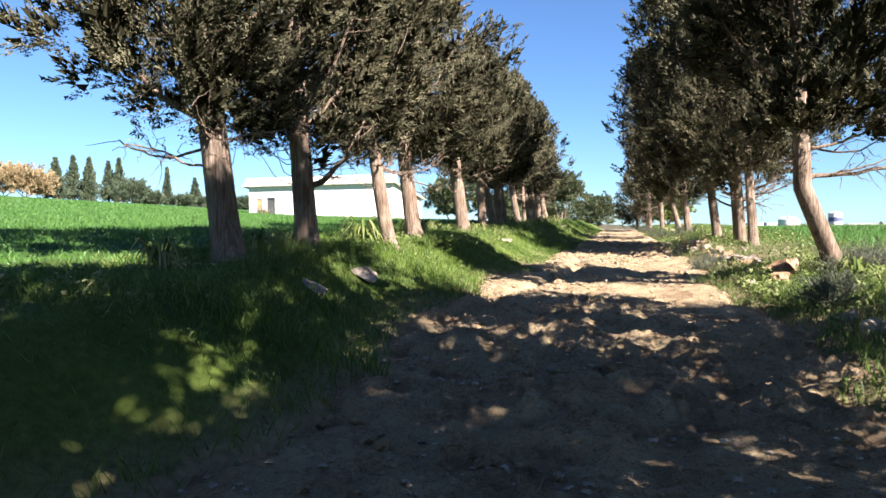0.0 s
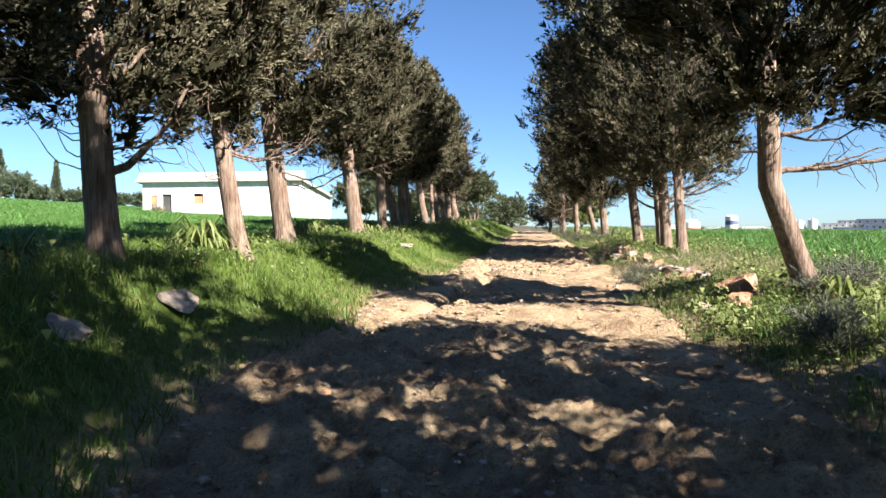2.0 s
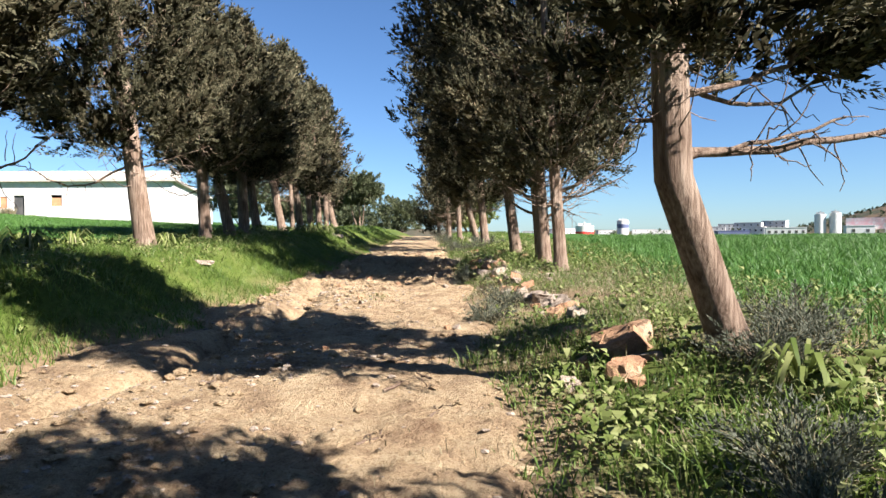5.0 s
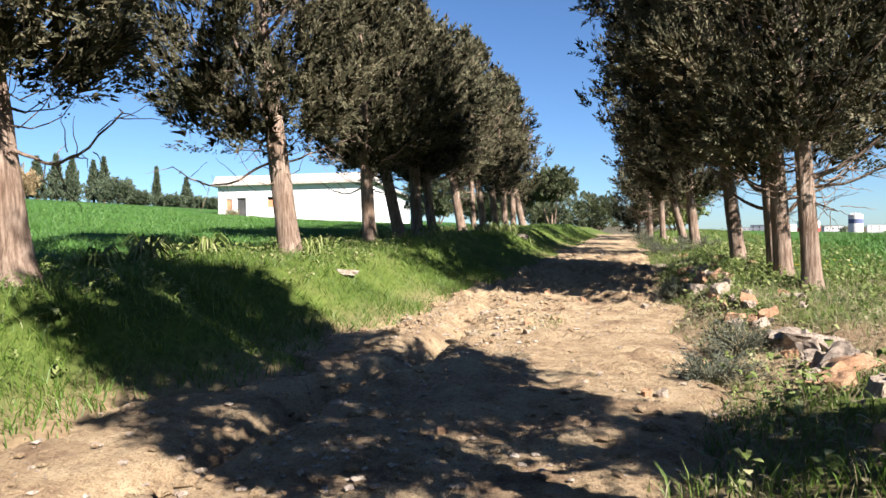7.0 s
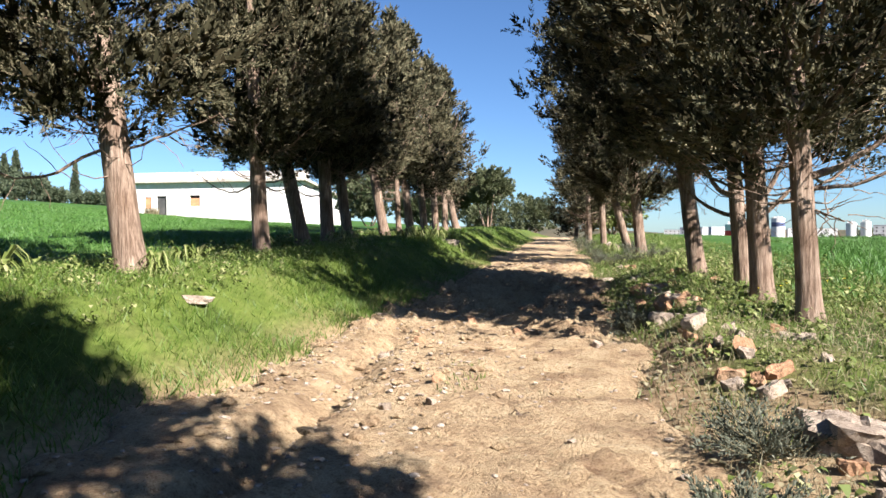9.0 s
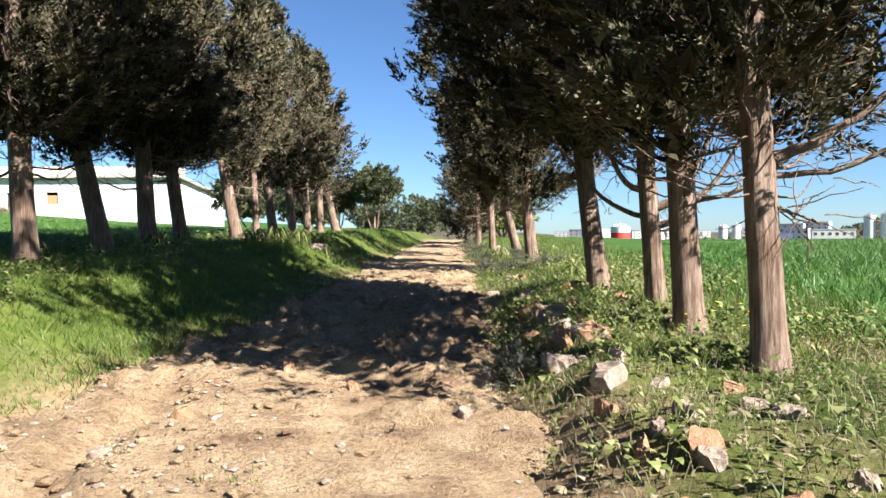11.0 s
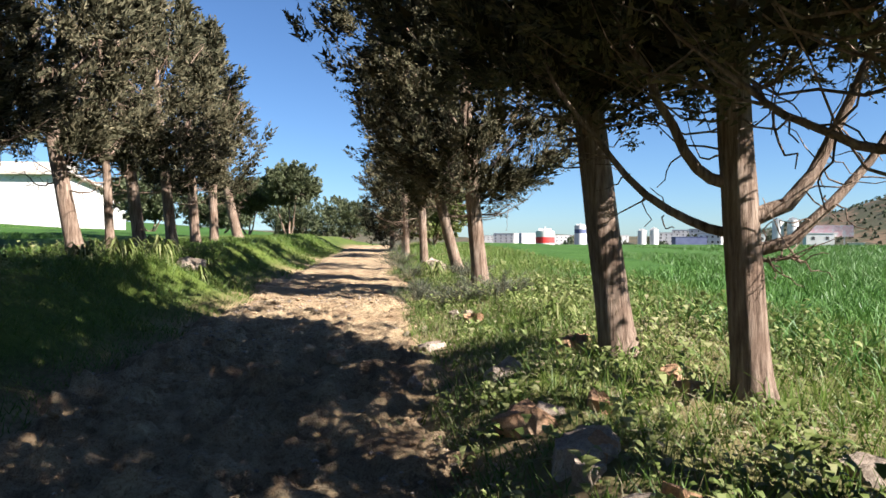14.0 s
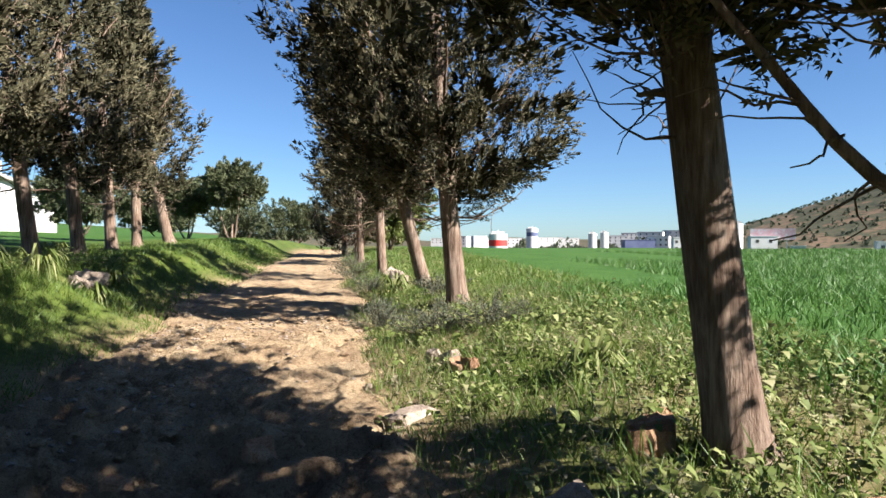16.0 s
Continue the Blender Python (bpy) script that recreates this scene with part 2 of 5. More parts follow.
def land(u, v):
    """Height of the ground sheet, without the track's own surface."""
    u, v = np.asarray(u, float), np.asarray(v, float)
    b = np.interp(v, V_KEYS, Z_KEYS)
    el, er = track_edges(v)
    left = 0.72 * smooth(0.25, 2.0, el - u) + 0.05 * smooth(0.0, 0.3, el - u)
    right = 0.30 * smooth(0.0, 1.7, u - er) + 0.19 * np.exp(-((u - 2.7) / 0.42) ** 2) * smooth(17.5, 19, v) * (1 - smooth(24.5, 26.5, v))
    w = np.clip(-u - 4.3, 0, None)
    left_field = 0.03 * np.minimum(w, 60) + 0.00062 * np.minimum(w, 60) ** 2 + 0.072 * np.clip(w - 60, 0, 90)
    vflat = np.interp(v, [-200, 0, 8, 20, 30, 48, 300], [0.0, 1.0, 1.28, 1.55, 1.85, 2.25, 2.3])
    far_l = smooth(-6, -30, u)
    z = b + left + right
    z = z * (1 - far_l) + (vflat + 0.0) * far_l + left_field
    rf = smooth(6, 26, u)
    right_field = np.interp(v, [-200, 0, 25, 60, 120, 300], [-1.5, 0.75, 1.25, 1.55, 1.5, -2])
    z = z * (1 - rf) + right_field * rf
    dist = np.hypot(u, v - 20)
    fall = smooth(45, 200, u) * 6.0 + smooth(200, 460, u) * 6.0
    z = z - fall
    bearing = np.degrees(np.arctan2(u, v - 20)) + 12.68
    hill = 98 * np.clip((bearing - 36.5) / 22, 0, 1) * (1 - smooth(100, 125, bearing)) * smooth(400, 800, dist) * (1 + 0.22 * W2.rough(u / 140, v / 140, 4))
    far = 46 * smooth(1500, 3200, dist) * (0.5 + 0.9 * W3.rough(u / 900, v / 900, 3))
    z = z + np.maximum(hill, far)
    near = 1 - smooth(60, 160, dist)
    z = z + near * (0.05 * W2.rough(u * 0.9, v * 0.9, 3) + 0.035 * W3.rough(u * 3, v * 3, 2)) * smooth(0.0, 0.6, np.maximum(el - u, u - er))
    inside = smooth(0.25, -0.25, np.maximum(el - u, u - er))
    return z - 0.16 * inside


def track_surface(u, v):
    """Height of the trodden earth: ruts, a gully, clods."""
    u, v = np.asarray(u, float), np.asarray(v, float)
    b = np.interp(v, V_KEYS, Z_KEYS)
    el, er = track_edges(v)
    gully = np.interp(v, [0, 9, 11, 13, 14.5, 16, 18, 19.5, 23], [-1.2, -1.5, -1.25, -0.75, -0.55, -0.4, -0.35, -0.6, -1.0]) + 0.25 * W1.rough(v * 0.9, v * 0 + 4, 3)
    depth = np.interp(v, [6, 8, 12, 13, 17, 19, 21, 24], [0.03, 0.05, 0.09, 0.21, 0.2, 0.13, 0.07, 0.04])
    z = b - depth * np.exp(-((u - gully) / 0.17) ** 2)
    z = z + 0.05 * np.exp(-((u - gully - 0.32) / 0.16) ** 2) * smooth(11, 13, v) * (1 - smooth(18, 21, v)) * (0.5 + W2(v * 2.1, v * 0 + 7))
    z = z - 0.035 * np.exp(-((u - 0.95) / 0.22) ** 2) * (0.5 + W2(v * 0.5, v * 0 + 1))
    z = z + 0.045 * W2.rough(u * 1.1, v * 0.9, 3)
    lumps = W3.rough(u * 3.5 + 5, v * 4.5, 3, 0.6)
    churn = smooth(0.0, 0.4, 0.5 * W1.rough(u * 0.6, v * 0.5, 2) + 0.3 * np.exp(-((v - 6.5) / 3.5) ** 2) + 0.45 * np.exp(-((v - 24.5) / 4.5) ** 2))
    z = z + (0.035 + 0.13 * churn) * lumps * 0.9 + (0.045 + 0.085 * churn) * np.abs(W2.rough(u * 8, v * 8, 4, 0.65)) - 0.05 * churn * np.abs(W1.rough(u * 2.2 + 3, v * 3.1, 3))
    z = z + 0.085 * np.exp(-((v - 25.4 - 0.25 * W2(u * 2, u * 0 + 3)) / 0.22) ** 2) * (0.6 + 0.8 * W1(u * 2.5, u * 0 + 6)) + 0.06 * np.exp(-((v - 21.0 - 0.5 * W2(u * 1.5, u * 0 + 8)) / 0.25) ** 2)
    z = z + (0.05 + 0.05 * smooth(20, 22, v)) * (0.3 + churn) * (np.abs(W3.rough(u * 1.4 + 2, v * 4.2, 3, 0.6)) - 0.2)
    out = np.maximum(el - u, u - er)
    return z - 0.14 * smooth(-0.05, 0.4, out) + 0.02


def height(x, y):
    u, v = to_uv(x, y)
    return float(np.maximum(land(u, v), track_surface(u, v)) if -4 < u < 4 else land(u, v))


# ---- builders ----
def obj_from_arrays(name, verts, faces, mat, parent=None, smooth_faces=False, label=""):
    """A mesh object from arrays; faces all with the same number of corners."""
    faces = np.asarray(faces, np.int32)
    me = bpy.data.meshes.new(name)
    me.vertices.add(len(verts))
    me.vertices.foreach_set("co", np.asarray(verts, np.float32).ravel())
    k = faces.shape[1]
    me.loops.add(faces.size)
    me.loops.foreach_set("vertex_index", faces.ravel())
    me.polygons.add(len(faces))
    me.polygons.foreach_set("loop_start", np.arange(0, faces.size, k, dtype=np.int32))
    me.polygons.foreach_set("use_smooth", np.full(len(faces), smooth_faces))
    me.update(calc_edges=True)
    me.materials.append(mat)
    ob = new(name, me)
    if parent:
        ob.parent = parent
    if label:
        tagged(ob, label)
    return ob


def part(name, bm, mat, parent=None, label="", smooth_faces=False):
    me = bpy.data.meshes.new(name)
    if smooth_faces:
        for f in bm.faces:
            f.smooth = True
    bm.to_mesh(me)
    bm.free()
    me.materials.append(mat)
    ob = new(name, me)
    if parent:
        ob.parent = parent
    if label:
        tagged(ob, label)
    return ob


def empty(name, m, label, category, group=""):
    ob = new(name)
    ob.empty_display_size = 0.2
    ob.matrix_basis = m
    return tagged(ob, label, category, group)


def box(x0, x1, y0, y1, z0, z1, bm=None, bevel=0.0):
    bm = bm or bmesh.new()
    r = bmesh.ops.create_cube(bm, size=1)
    for vtx in r["verts"]:
        vtx.co = Vector(((x0 + x1) / 2 + vtx.co.x * (x1 - x0), (y0 + y1) / 2 + vtx.co.y * (y1 - y0), (z0 + z1) / 2 + vtx.co.z * (z1 - z0)))
    if bevel:
        bmesh.ops.bevel(bm, geom=bm.edges[:], offset=bevel, segments=2, affect="EDGES")
    return bm


def grid_faces(nu, nv):
    i = np.arange(nu - 1)[:, None] * nv + np.arange(nv - 1)[None, :]
    return np.stack([i, i + nv, i + nv + 1, i + 1], -1).reshape(-1, 4)


def tube(points, radii, sides=10, flute=0.0, seed=0, close=True):
    """Arrays of a tapering tube along points; flute: depth of the grooves that run along it."""
    rng = np.random.RandomState(seed)
    pts, rad = np.asarray(points, float), np.asarray(radii, float)
    n = len(pts)
    tang = np.gradient(pts, axis=0)
    tang /= np.linalg.norm(tang, axis=1)[:, None]
    ref = np.array([1.0, 0.0, 0.0]) if abs(tang[0][0]) < 0.8 else np.array([0.0, 1.0, 0.0])
    a = np.cross(tang, ref)
    a /= np.linalg.norm(a, axis=1)[:, None]
    b = np.cross(tang, a)
    ang = np.linspace(0, 2 * np.pi, sides, endpoint=False)
    prof = np.ones((n, sides))
    if flute:
        for k in (3, 5, 8, 13):
            ph = rng.rand() * 6.28 + np.cumsum(rng.randn(n)) * 0.05 * k ** 0.5
            prof += flute * (1.0 / k ** 0.55) * np.sin(k * ang[None, :] + ph[:, None]) * (0.6 + 0.4 * np.sin(np.linspace(0, 7, n) + rng.rand() * 6))[:, None]
    r = rad[:, None] * prof
    v = pts[:, None, :] + r[..., None] * (np.cos(ang)[None, :, None] * a[:, None, :] + np.sin(ang)[None, :, None] * b[:, None, :])
    v = v.reshape(-1, 3)
    i = np.arange(n - 1)[:, None] * sides + np.arange(sides)[None, :]
    j = np.arange(n - 1)[:, None] * sides + (np.arange(sides)[None, :] + 1) % sides
    f = np.stack([i, j, j + sides, i + sides], -1).reshape(-1, 4)
    return v, f


def join_arrays(pieces):
    vs, fs, o = [], [], 0
    for v, f in pieces:
        vs.append(v)
        fs.append(np.asarray(f) + o)
        o += len(v)
    return np.concatenate(vs), np.concatenate(fs)


def sprays(centres, axis, n_each, thick, plume, length, width, rng, outward=None):
    """Plumes of small pointed sprays along an axis at each centre: arrays of triangles; outward: the way their flat sides face."""
    c, o = np.repeat(centres, n_each, 0), np.repeat(axis, n_each, 0)
    n = len(c)
    s = rng.rand(n, 1)
    d = np.cross(o, rng.normal(size=(n, 3)))
    d /= np.linalg.norm(d, axis=1)[:, None] + 1e-9
    pl = np.repeat(plume, n_each)[:, None]
    th = np.repeat(thick, n_each)[:, None]
    p = c + o * (s - 0.5) * pl + d * th * (1.05 - s) * rng.rand(n, 1) ** 0.5
    aim = o + 0.5 * d + rng.normal(size=(n, 3)) * 0.24
    aim /= np.linalg.norm(aim, axis=1)[:, None]
    face = rng.normal(size=(n, 3))
    if outward is not None:
        face = 0.38 * face + 0.55 * d + np.repeat(outward, n_each, 0)
    side = np.cross(aim, face)
    side /= np.linalg.norm(side, axis=1)[:, None] + 1e-9
    le, wi = 0.84 * length * (0.6 + 0.8 * rng.rand(n, 1)), 1.05 * width * (0.6 + 0.8 * rng.rand(n, 1))
    v = np.stack([p - side * wi * 0.5, p + side * wi * 0.5, p + aim * le], 1).reshape(-1, 3)
    return v, np.arange(n)[:, None] * 3 + [0, 1, 2]


def blades(x, y, z, h, width, rng, lean=0.35, bent=True):
    """Grass blades: arrays of triangles."""
    n = len(x)
    a = rng.rand(n) * 6.283
    la = rng.rand(n) * 6.283
    ln = lean * (0.3 + rng.rand(n)) * h
    dx, dy = np.cos(la) * ln, np.sin(la) * ln
    wx, wy = np.cos(a) * width / 2, np.sin(a) * width / 2
    p = np.stack([x, y, z - 0.02], 1)
    s = np.stack([wx, wy, np.zeros(n)], 1)
    tip = p + np.stack([dx, dy, h], 1)
    if not bent:
        v = np.stack([p - s, p + s, tip], 1).reshape(-1, 3)
        return v, (np.arange(n)[:, None] * 3 + [0, 1, 2])
    m = p + np.stack([dx * 0.3, dy * 0.3, h * 0.62], 1)
    v = np.stack([p - s, p + s, m + s * 0.75, m - s * 0.75, tip], 1).reshape(-1, 3)
    k = np.arange(n)[:, None] * 5
    return v, np.concatenate([k + [0, 1, 2], k + [0, 2, 3], k + [3, 2, 4]])


# ---- ground and track ----
def spaced(fine_from, fine_to, step, growth, limit_lo, limit_hi):
    mid = np.arange(fine_from, fine_to + 1e-6, step)
    up, s, p = [], step, mid[-1]
    while p < limit_hi:
        s *= growth
        p += s
        up.append(p)
    down, s, p = [], step, mid[0]
    while p > limit_lo:
        s *= growth
        p -= s
        down.append(p)
    return np.concatenate([down[::-1], mid, up])


def build_ground():
    us = spaced(-4.5, 5.5, 0.13, 1.1, -4500, 4500)
    vs = spaced(-2, 36, 0.21, 1.07, -3000, 4500)
    U, V = np.meshgrid(us, vs, indexing="ij")
    Z = land(U, V)
    X, Y = to_xy(U, V)
    verts = np.stack([X, Y, Z], -1).reshape(-1, 3)
    ob = obj_from_arrays("ground", verts, grid_faces(len(us), len(vs))[:, ::-1], M_GROUND, smooth_faces=True)
    el, er = track_edges(V)
    out = np.maximum(el - U, U - er)
    patch = 0.5 + 0.9 * W2.rough(U * 0.7 + 40, V * 0.7, 4)
    bare = np.clip(1 - smooth(0.0, 0.9, out), 0, 1)
    verge = smooth(1.6, 2.6, U) * (1 - smooth(4.2, 6.0, U)) * (1 - 0.65 * smooth(17, 21, V)) * (0.3 + 0.7 * smooth(7, 10, V))
    bare = np.clip(bare + 0.6 * smooth(2.0, 2.5, U) * (1 - smooth(4.4, 5.4, U)) * smooth(11, 14, V) * (1 - 0.6 * smooth(22, 25, V)) * smooth(0.1, 0.5, patch) + 0.75 * verge * smooth(0.45, 0.7, patch) + 0.7 * verge * smooth(12.5, 14, V) * (1 - smooth(20, 22, V)) * smooth(0.25, 0.55, patch), 0, 1)
    dist = np.hypot(U, V - 20)
    crop = np.maximum(smooth(-5, -8, U), smooth(5, 7, U))
    hill = smooth(280, 420, dist)
    for name, a in (("bare", bare), ("crop", crop), ("hill", hill)):
        at = ob.data.attributes.new(name, "FLOAT", "POINT")
        at.data.foreach_set("value", a.ravel().astype(np.float32))
    tagged(ob, "green field and grassy verge ground rolling to the hills", "ground", kind="structure")


def build_track():
    us = np.arange(-2.9, 2.91, 0.045)
    vs = np.concatenate([np.arange(-12, 1, 0.2), np.arange(1, 32, 0.05), spaced(32, 32.1, 0.08, 1.03, 32, 100)[1:]])
    vs = np.unique(np.round(vs, 4))
    U, V = np.meshgrid(us, vs, indexing="ij")
    Z = track_surface(U, V)
    X, Y = to_xy(U, V)
    ob = obj_from_arrays("road", np.stack([X, Y, Z], -1).reshape(-1, 3), grid_faces(len(us), len(vs))[:, ::-1], M_SOIL, smooth_faces=True)
    tagged(ob, "rutted dry clay farm track between two rows of cypresses", "dirt track", kind="structure")


build_ground()
build_track()


# ---- trees ----
def along(points, zs):
    pts = np.asarray(points)
    return np.stack([np.interp(zs, pts[:, 2], pts[:, 0]), np.interp(zs, pts[:, 2], pts[:, 1])], -1)


def heading(deg):
    return np.array([math.sin(radians(deg)), math.cos(radians(deg)), 0.0])


def branch_arrays(base, out, length, rise, droop, thick, rng, twigs=9, twig_len=0.4):
    s = np.linspace(0, 1, 12)[:, None]
    line = base + s * out * length + np.array([0, 0, 1]) * (-droop * np.sin(s * np.pi * 0.6) + rise * s ** 1.8) * length + np.cumsum(rng.randn(12, 3), 0) * 0.014 * length
    pieces = [tube(line, thick * (1 - 0.75 * s[:, 0]) + 0.003, 7 if thick > 0.03 else 5)]
    for j in range(twigs):
        q = line[4 + j % 8]
        dirn = out * 0.6 + rng.randn(3) * 0.7
        dirn /= np.linalg.norm(dirn)
        ss = np.linspace(0, 1, 6)[:, None]
        tw = q + ss * dirn * twig_len * (0.35 + rng.rand()) + np.cumsum(rng.randn(6, 3), 0) * 0.02
        pieces.append(tube(tw, 0.006 * (1 - 0.7 * ss[:, 0]) + 0.0012, 3))
    return join_arrays(pieces), line


def cypress(x, y, tall, crown_from, crown_r, trunk_r, lean, seed, plumes=1050, each=38, spray=0.086, limbs=7, bare=4, belly=0.3, tip=0.75, shift=(0, 0), arms=(), label="", flute=0.05, kinked=False, tangle=26, inner=30, tufts=()):
    """A cypress: fluted trunk, limbs, bare lower branches with twigs, a crown of plumes. lean: shift of the top; arms: bare branches as (height, bearing, length, rise, droop, thickness); tufts: side boughs of foliage as (height, bearing, distance, spread, count)."""
    rng = np.random.RandomState(seed)
    z0 = height(x, y) - 0.05
    tree = empty("cypress_tree", Matrix.Translation((x, y, z0)), label or "tall cypress with a bare reddish-grey trunk beside the track", "tree", "cypresses along the track")
    n = 60
    t = np.linspace(0, 1, n) ** 1.25
    top = tall * 0.86
    wob = np.cumsum(rng.randn(n, 2), 0) * 0.01
    bend = np.minimum(t / 0.18, 1) * 0.85 + 0.15 * t if kinked else t ** 0.9
    pts = np.stack([lean[0] * bend + wob[:, 0] * t, lean[1] * bend + wob[:, 1] * t, t * top], -1)
    hz = t * top
    rad = trunk_r * (1 - 0.18 * np.minimum(hz / 2.5, 1)) * (1 - 0.8 * np.clip((hz - 2.2) / (top - 2.2), 0, 1)) + trunk_r * 0.42 * np.exp(-hz / 0.13)
    v, f = tube(pts[::1 if y < 30 else 2], rad[::1 if y < 30 else 2], 36 if y < 30 else 16, flute, seed)
    obj_from_arrays("trunk", v, f, M_BARK, tree, True)
    for h, az, le, rise, droop, thick in arms:
        base = np.array([*along(pts, [h])[0], h])
        (v, f), line = branch_arrays(base, heading(az), le, rise, droop, thick * 0.7, rng, 12)
        obj_from_arrays("bare_branch", v, f, M_BARK, tree, True, "dead leafless branch with fine twigs")
    for k in range(limbs):
        h = crown_from + (tall - crown_from) * 0.4 * rng.rand()
        base = np.array([*along(pts, [h])[0], h])
        (v, f), line = branch_arrays(base, heading(k * 137 + 40 * rng.rand()), crown_r * (0.4 + 0.4 * rng.rand()), 1.2, 0.05, trunk_r * 0.22, rng, 8, 0.6)
        obj_from_arrays("limb", v, f, M_BARK, tree, True)
    for k in range(1 if arms else bare):
        h = crown_from * (0.7 + 0.4 * rng.rand())
        base = np.array([*along(pts, [h])[0], h])
        (v, f), line = branch_arrays(base, heading(rng.rand() * 360), 0.5 + 1.0 * rng.rand(), 0.4, 0.3, 0.018, rng, 9)
        obj_from_arrays("bare_branch", v, f, M_BARK, tree, True, "dead leafless branch with fine twigs")
    hh = tall - crown_from
    lob = Waves(seed + 100)
    plumes = int(plumes * 1.3)
    nb = plumes // 5
    s = rng.rand(nb) ** 1.2
    a = rng.rand(nb) * 6.283
    prof = np.where(s < belly, 0.5 + 0.5 * np.sin(s / belly * np.pi / 2), np.clip(np.cos((s - belly) / (1 - belly) * np.pi / 2), 0, 1) ** tip)
    lump = 1 + 0.7 * lob.rough(np.cos(a) * 2.2 + 9 + s * 2, np.sin(a) * 2.2 + 9 + s * 6, 3, 0.6)
    r = crown_r * prof * lump * (0.15 + 0.8 * rng.rand(nb) ** 0.6)
    zc = crown_from + 0.1 + s * (hh - 0.25) + 0.8 * lob.rough(np.cos(a) * 1.5 + 3, np.sin(a) * 1.5 + 3, 2) * (1 - s) ** 3
    ax = along(pts, zc)
    boughs = np.stack([ax[:, 0] + np.cos(a) * r + shift[0] * prof, ax[:, 1] + np.sin(a) * r + shift[1] * prof, zc], -1)
    grow = np.stack([np.cos(a) * 0.8, np.sin(a) * 0.8, 0.6 + 0.9 * s], -1)
    grow /= np.linalg.norm(grow, axis=1)[:, None]
    size = (0.19 + 0.1 * rng.rand(nb)) * (crown_r / 1.8) ** 0.5 * (0.55 + 0.45 * np.minimum(prof * 1.4, 1))
    for h, az, far, spread, count in tufts:
        boughs = np.concatenate([boughs, np.array([*along(pts, [h])[0], h]) + heading(az) * far + rng.normal(size=(count, 3)) * spread * np.array([0.6, 0.6, 0.35])])
        grow = np.concatenate([grow, np.tile((heading(az) + np.array([0, 0, 0.5])) / 1.118, (count, 1))])
        size, s, plumes = np.concatenate([size, np.full(count, 0.17)]), np.concatenate([s, np.full(count, 0.9)]), plumes + 5 * count
    nb = len(boughs)
    pick = rng.randint(nb, size=plumes)
    off = rng.normal(size=(plumes, 3))
    off /= np.linalg.norm(off, axis=1)[:, None]
    centres = boughs[pick] + off * (size[pick] * (0.7 + 0.6 * rng.rand(plumes)))[:, None] * np.array([1, 1, 1.25])
    axis = grow[pick] + 0.75 * off + rng.normal(size=(plumes, 3)) * 0.2
    axis /= np.linalg.norm(axis, axis=1)[:, None]
    thick, plume = 0.07 + 0.06 * rng.rand(plumes), 0.3 + 0.22 * rng.rand(plumes)
    # Inner sprays fill each bough; their dark colour paints the shadowed gaps.
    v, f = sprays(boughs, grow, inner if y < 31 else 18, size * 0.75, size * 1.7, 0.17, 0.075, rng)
    obj_from_arrays("inner_foliage", v, f, M_INNER, tree, False, "dead brown inner foliage, coloured near black for the shade inside the crown")
    out = 0.8 * off + 0.3 * grow[pick]
    high = centres[:, 2] > crown_from + 2.6
    fine, coarse = sprays(centres[~high], axis[~high], int(each * 1.4), thick[~high], plume[~high], spray * 0.9, spray * 0.3, rng, out[~high]), sprays(centres[high], axis[high], int(each * 0.55), thick[high], plume[high], spray * 1.45, spray * 0.5, rng, out[high])
    v, f = join_arrays([fine, coarse])
    obj_from_arrays("crown", v, f, M_FOLIAGE, tree, False, "dense dark green scale-leaf foliage with browned patches")
    low = np.where((s[pick] < 0.4) & (np.hypot(centres[:, 0] - lean[0] * 0.3, centres[:, 1]) < 0.6 * crown_r))[0][:tangle if y < 31 else 10]
    pieces = []
    for j in low:
        q = centres[j]
        b0 = np.array([*along(pts, [q[2] - 0.5])[0], q[2] - 0.5])
        ss = np.linspace(0, 1, 7)[:, None]
        pieces.append(tube(b0 + ss * (q - b0) + np.array([0, 0, -0.25]) * np.sin(ss * np.pi) + np.cumsum(rng.randn(7, 3), 0) * 0.03, 0.0075 * (1 - 0.75 * ss[:, 0]) + 0.0015, 4))
    v, f = join_arrays(pieces)
    obj_from_arrays("twig_tangle", v, f, M_BARK, tree, True, "tangle of thin dry twigs under the foliage")
    return tree


def row(trees, seed, **extra):
    for i, (x, y, tall, cf, cr, tr, lx, ly) in enumerate(trees):
        cypress(x, y, tall, cf, cr, tr, (lx, ly), seed + i, **extra)


# x, y, height, crown from, crown radius, trunk radius, lean x, lean y
row([(-4.6, -1.5, 8.5, 2.3, 1.9, 0.18, 0.2, 0), (-3.4, 3.4, 8.4, 2.3, 1.7, 0.18, 0, 0)], 20, plumes=600, each=24, spray=0.1)
cypress(-1.95, 8.9, 8.2, 2.0, 2.1, 0.185, (-0.8, 0.1), 22, plumes=1050, each=58, spray=0.068, shift=(-0.5, 0), arms=[(1.5, -85, 1.3, 0.25, 0.25, 0.028), (1.15, -95, 1.1, 0.1, -0.1, 0.024), (1.8, -100, 1.2, 0.9, 0, 0.07), (1.5, 100, 0.9, 0.1, 0.0, 0.02)],
        label="big cypress with dead branches low on its trunk")
cypress(-1.45, 10.85, 7.8, 1.75, 1.7, 0.17, (-0.35, 0), 23, each=52, spray=0.07, arms=[(0.95, 85, 0.9, 1.1, 0, 0.075), (1.25, 110, 1.5, 0.3, 0.05, 0.02)], label="cypress whose trunk forks low into a second limb")
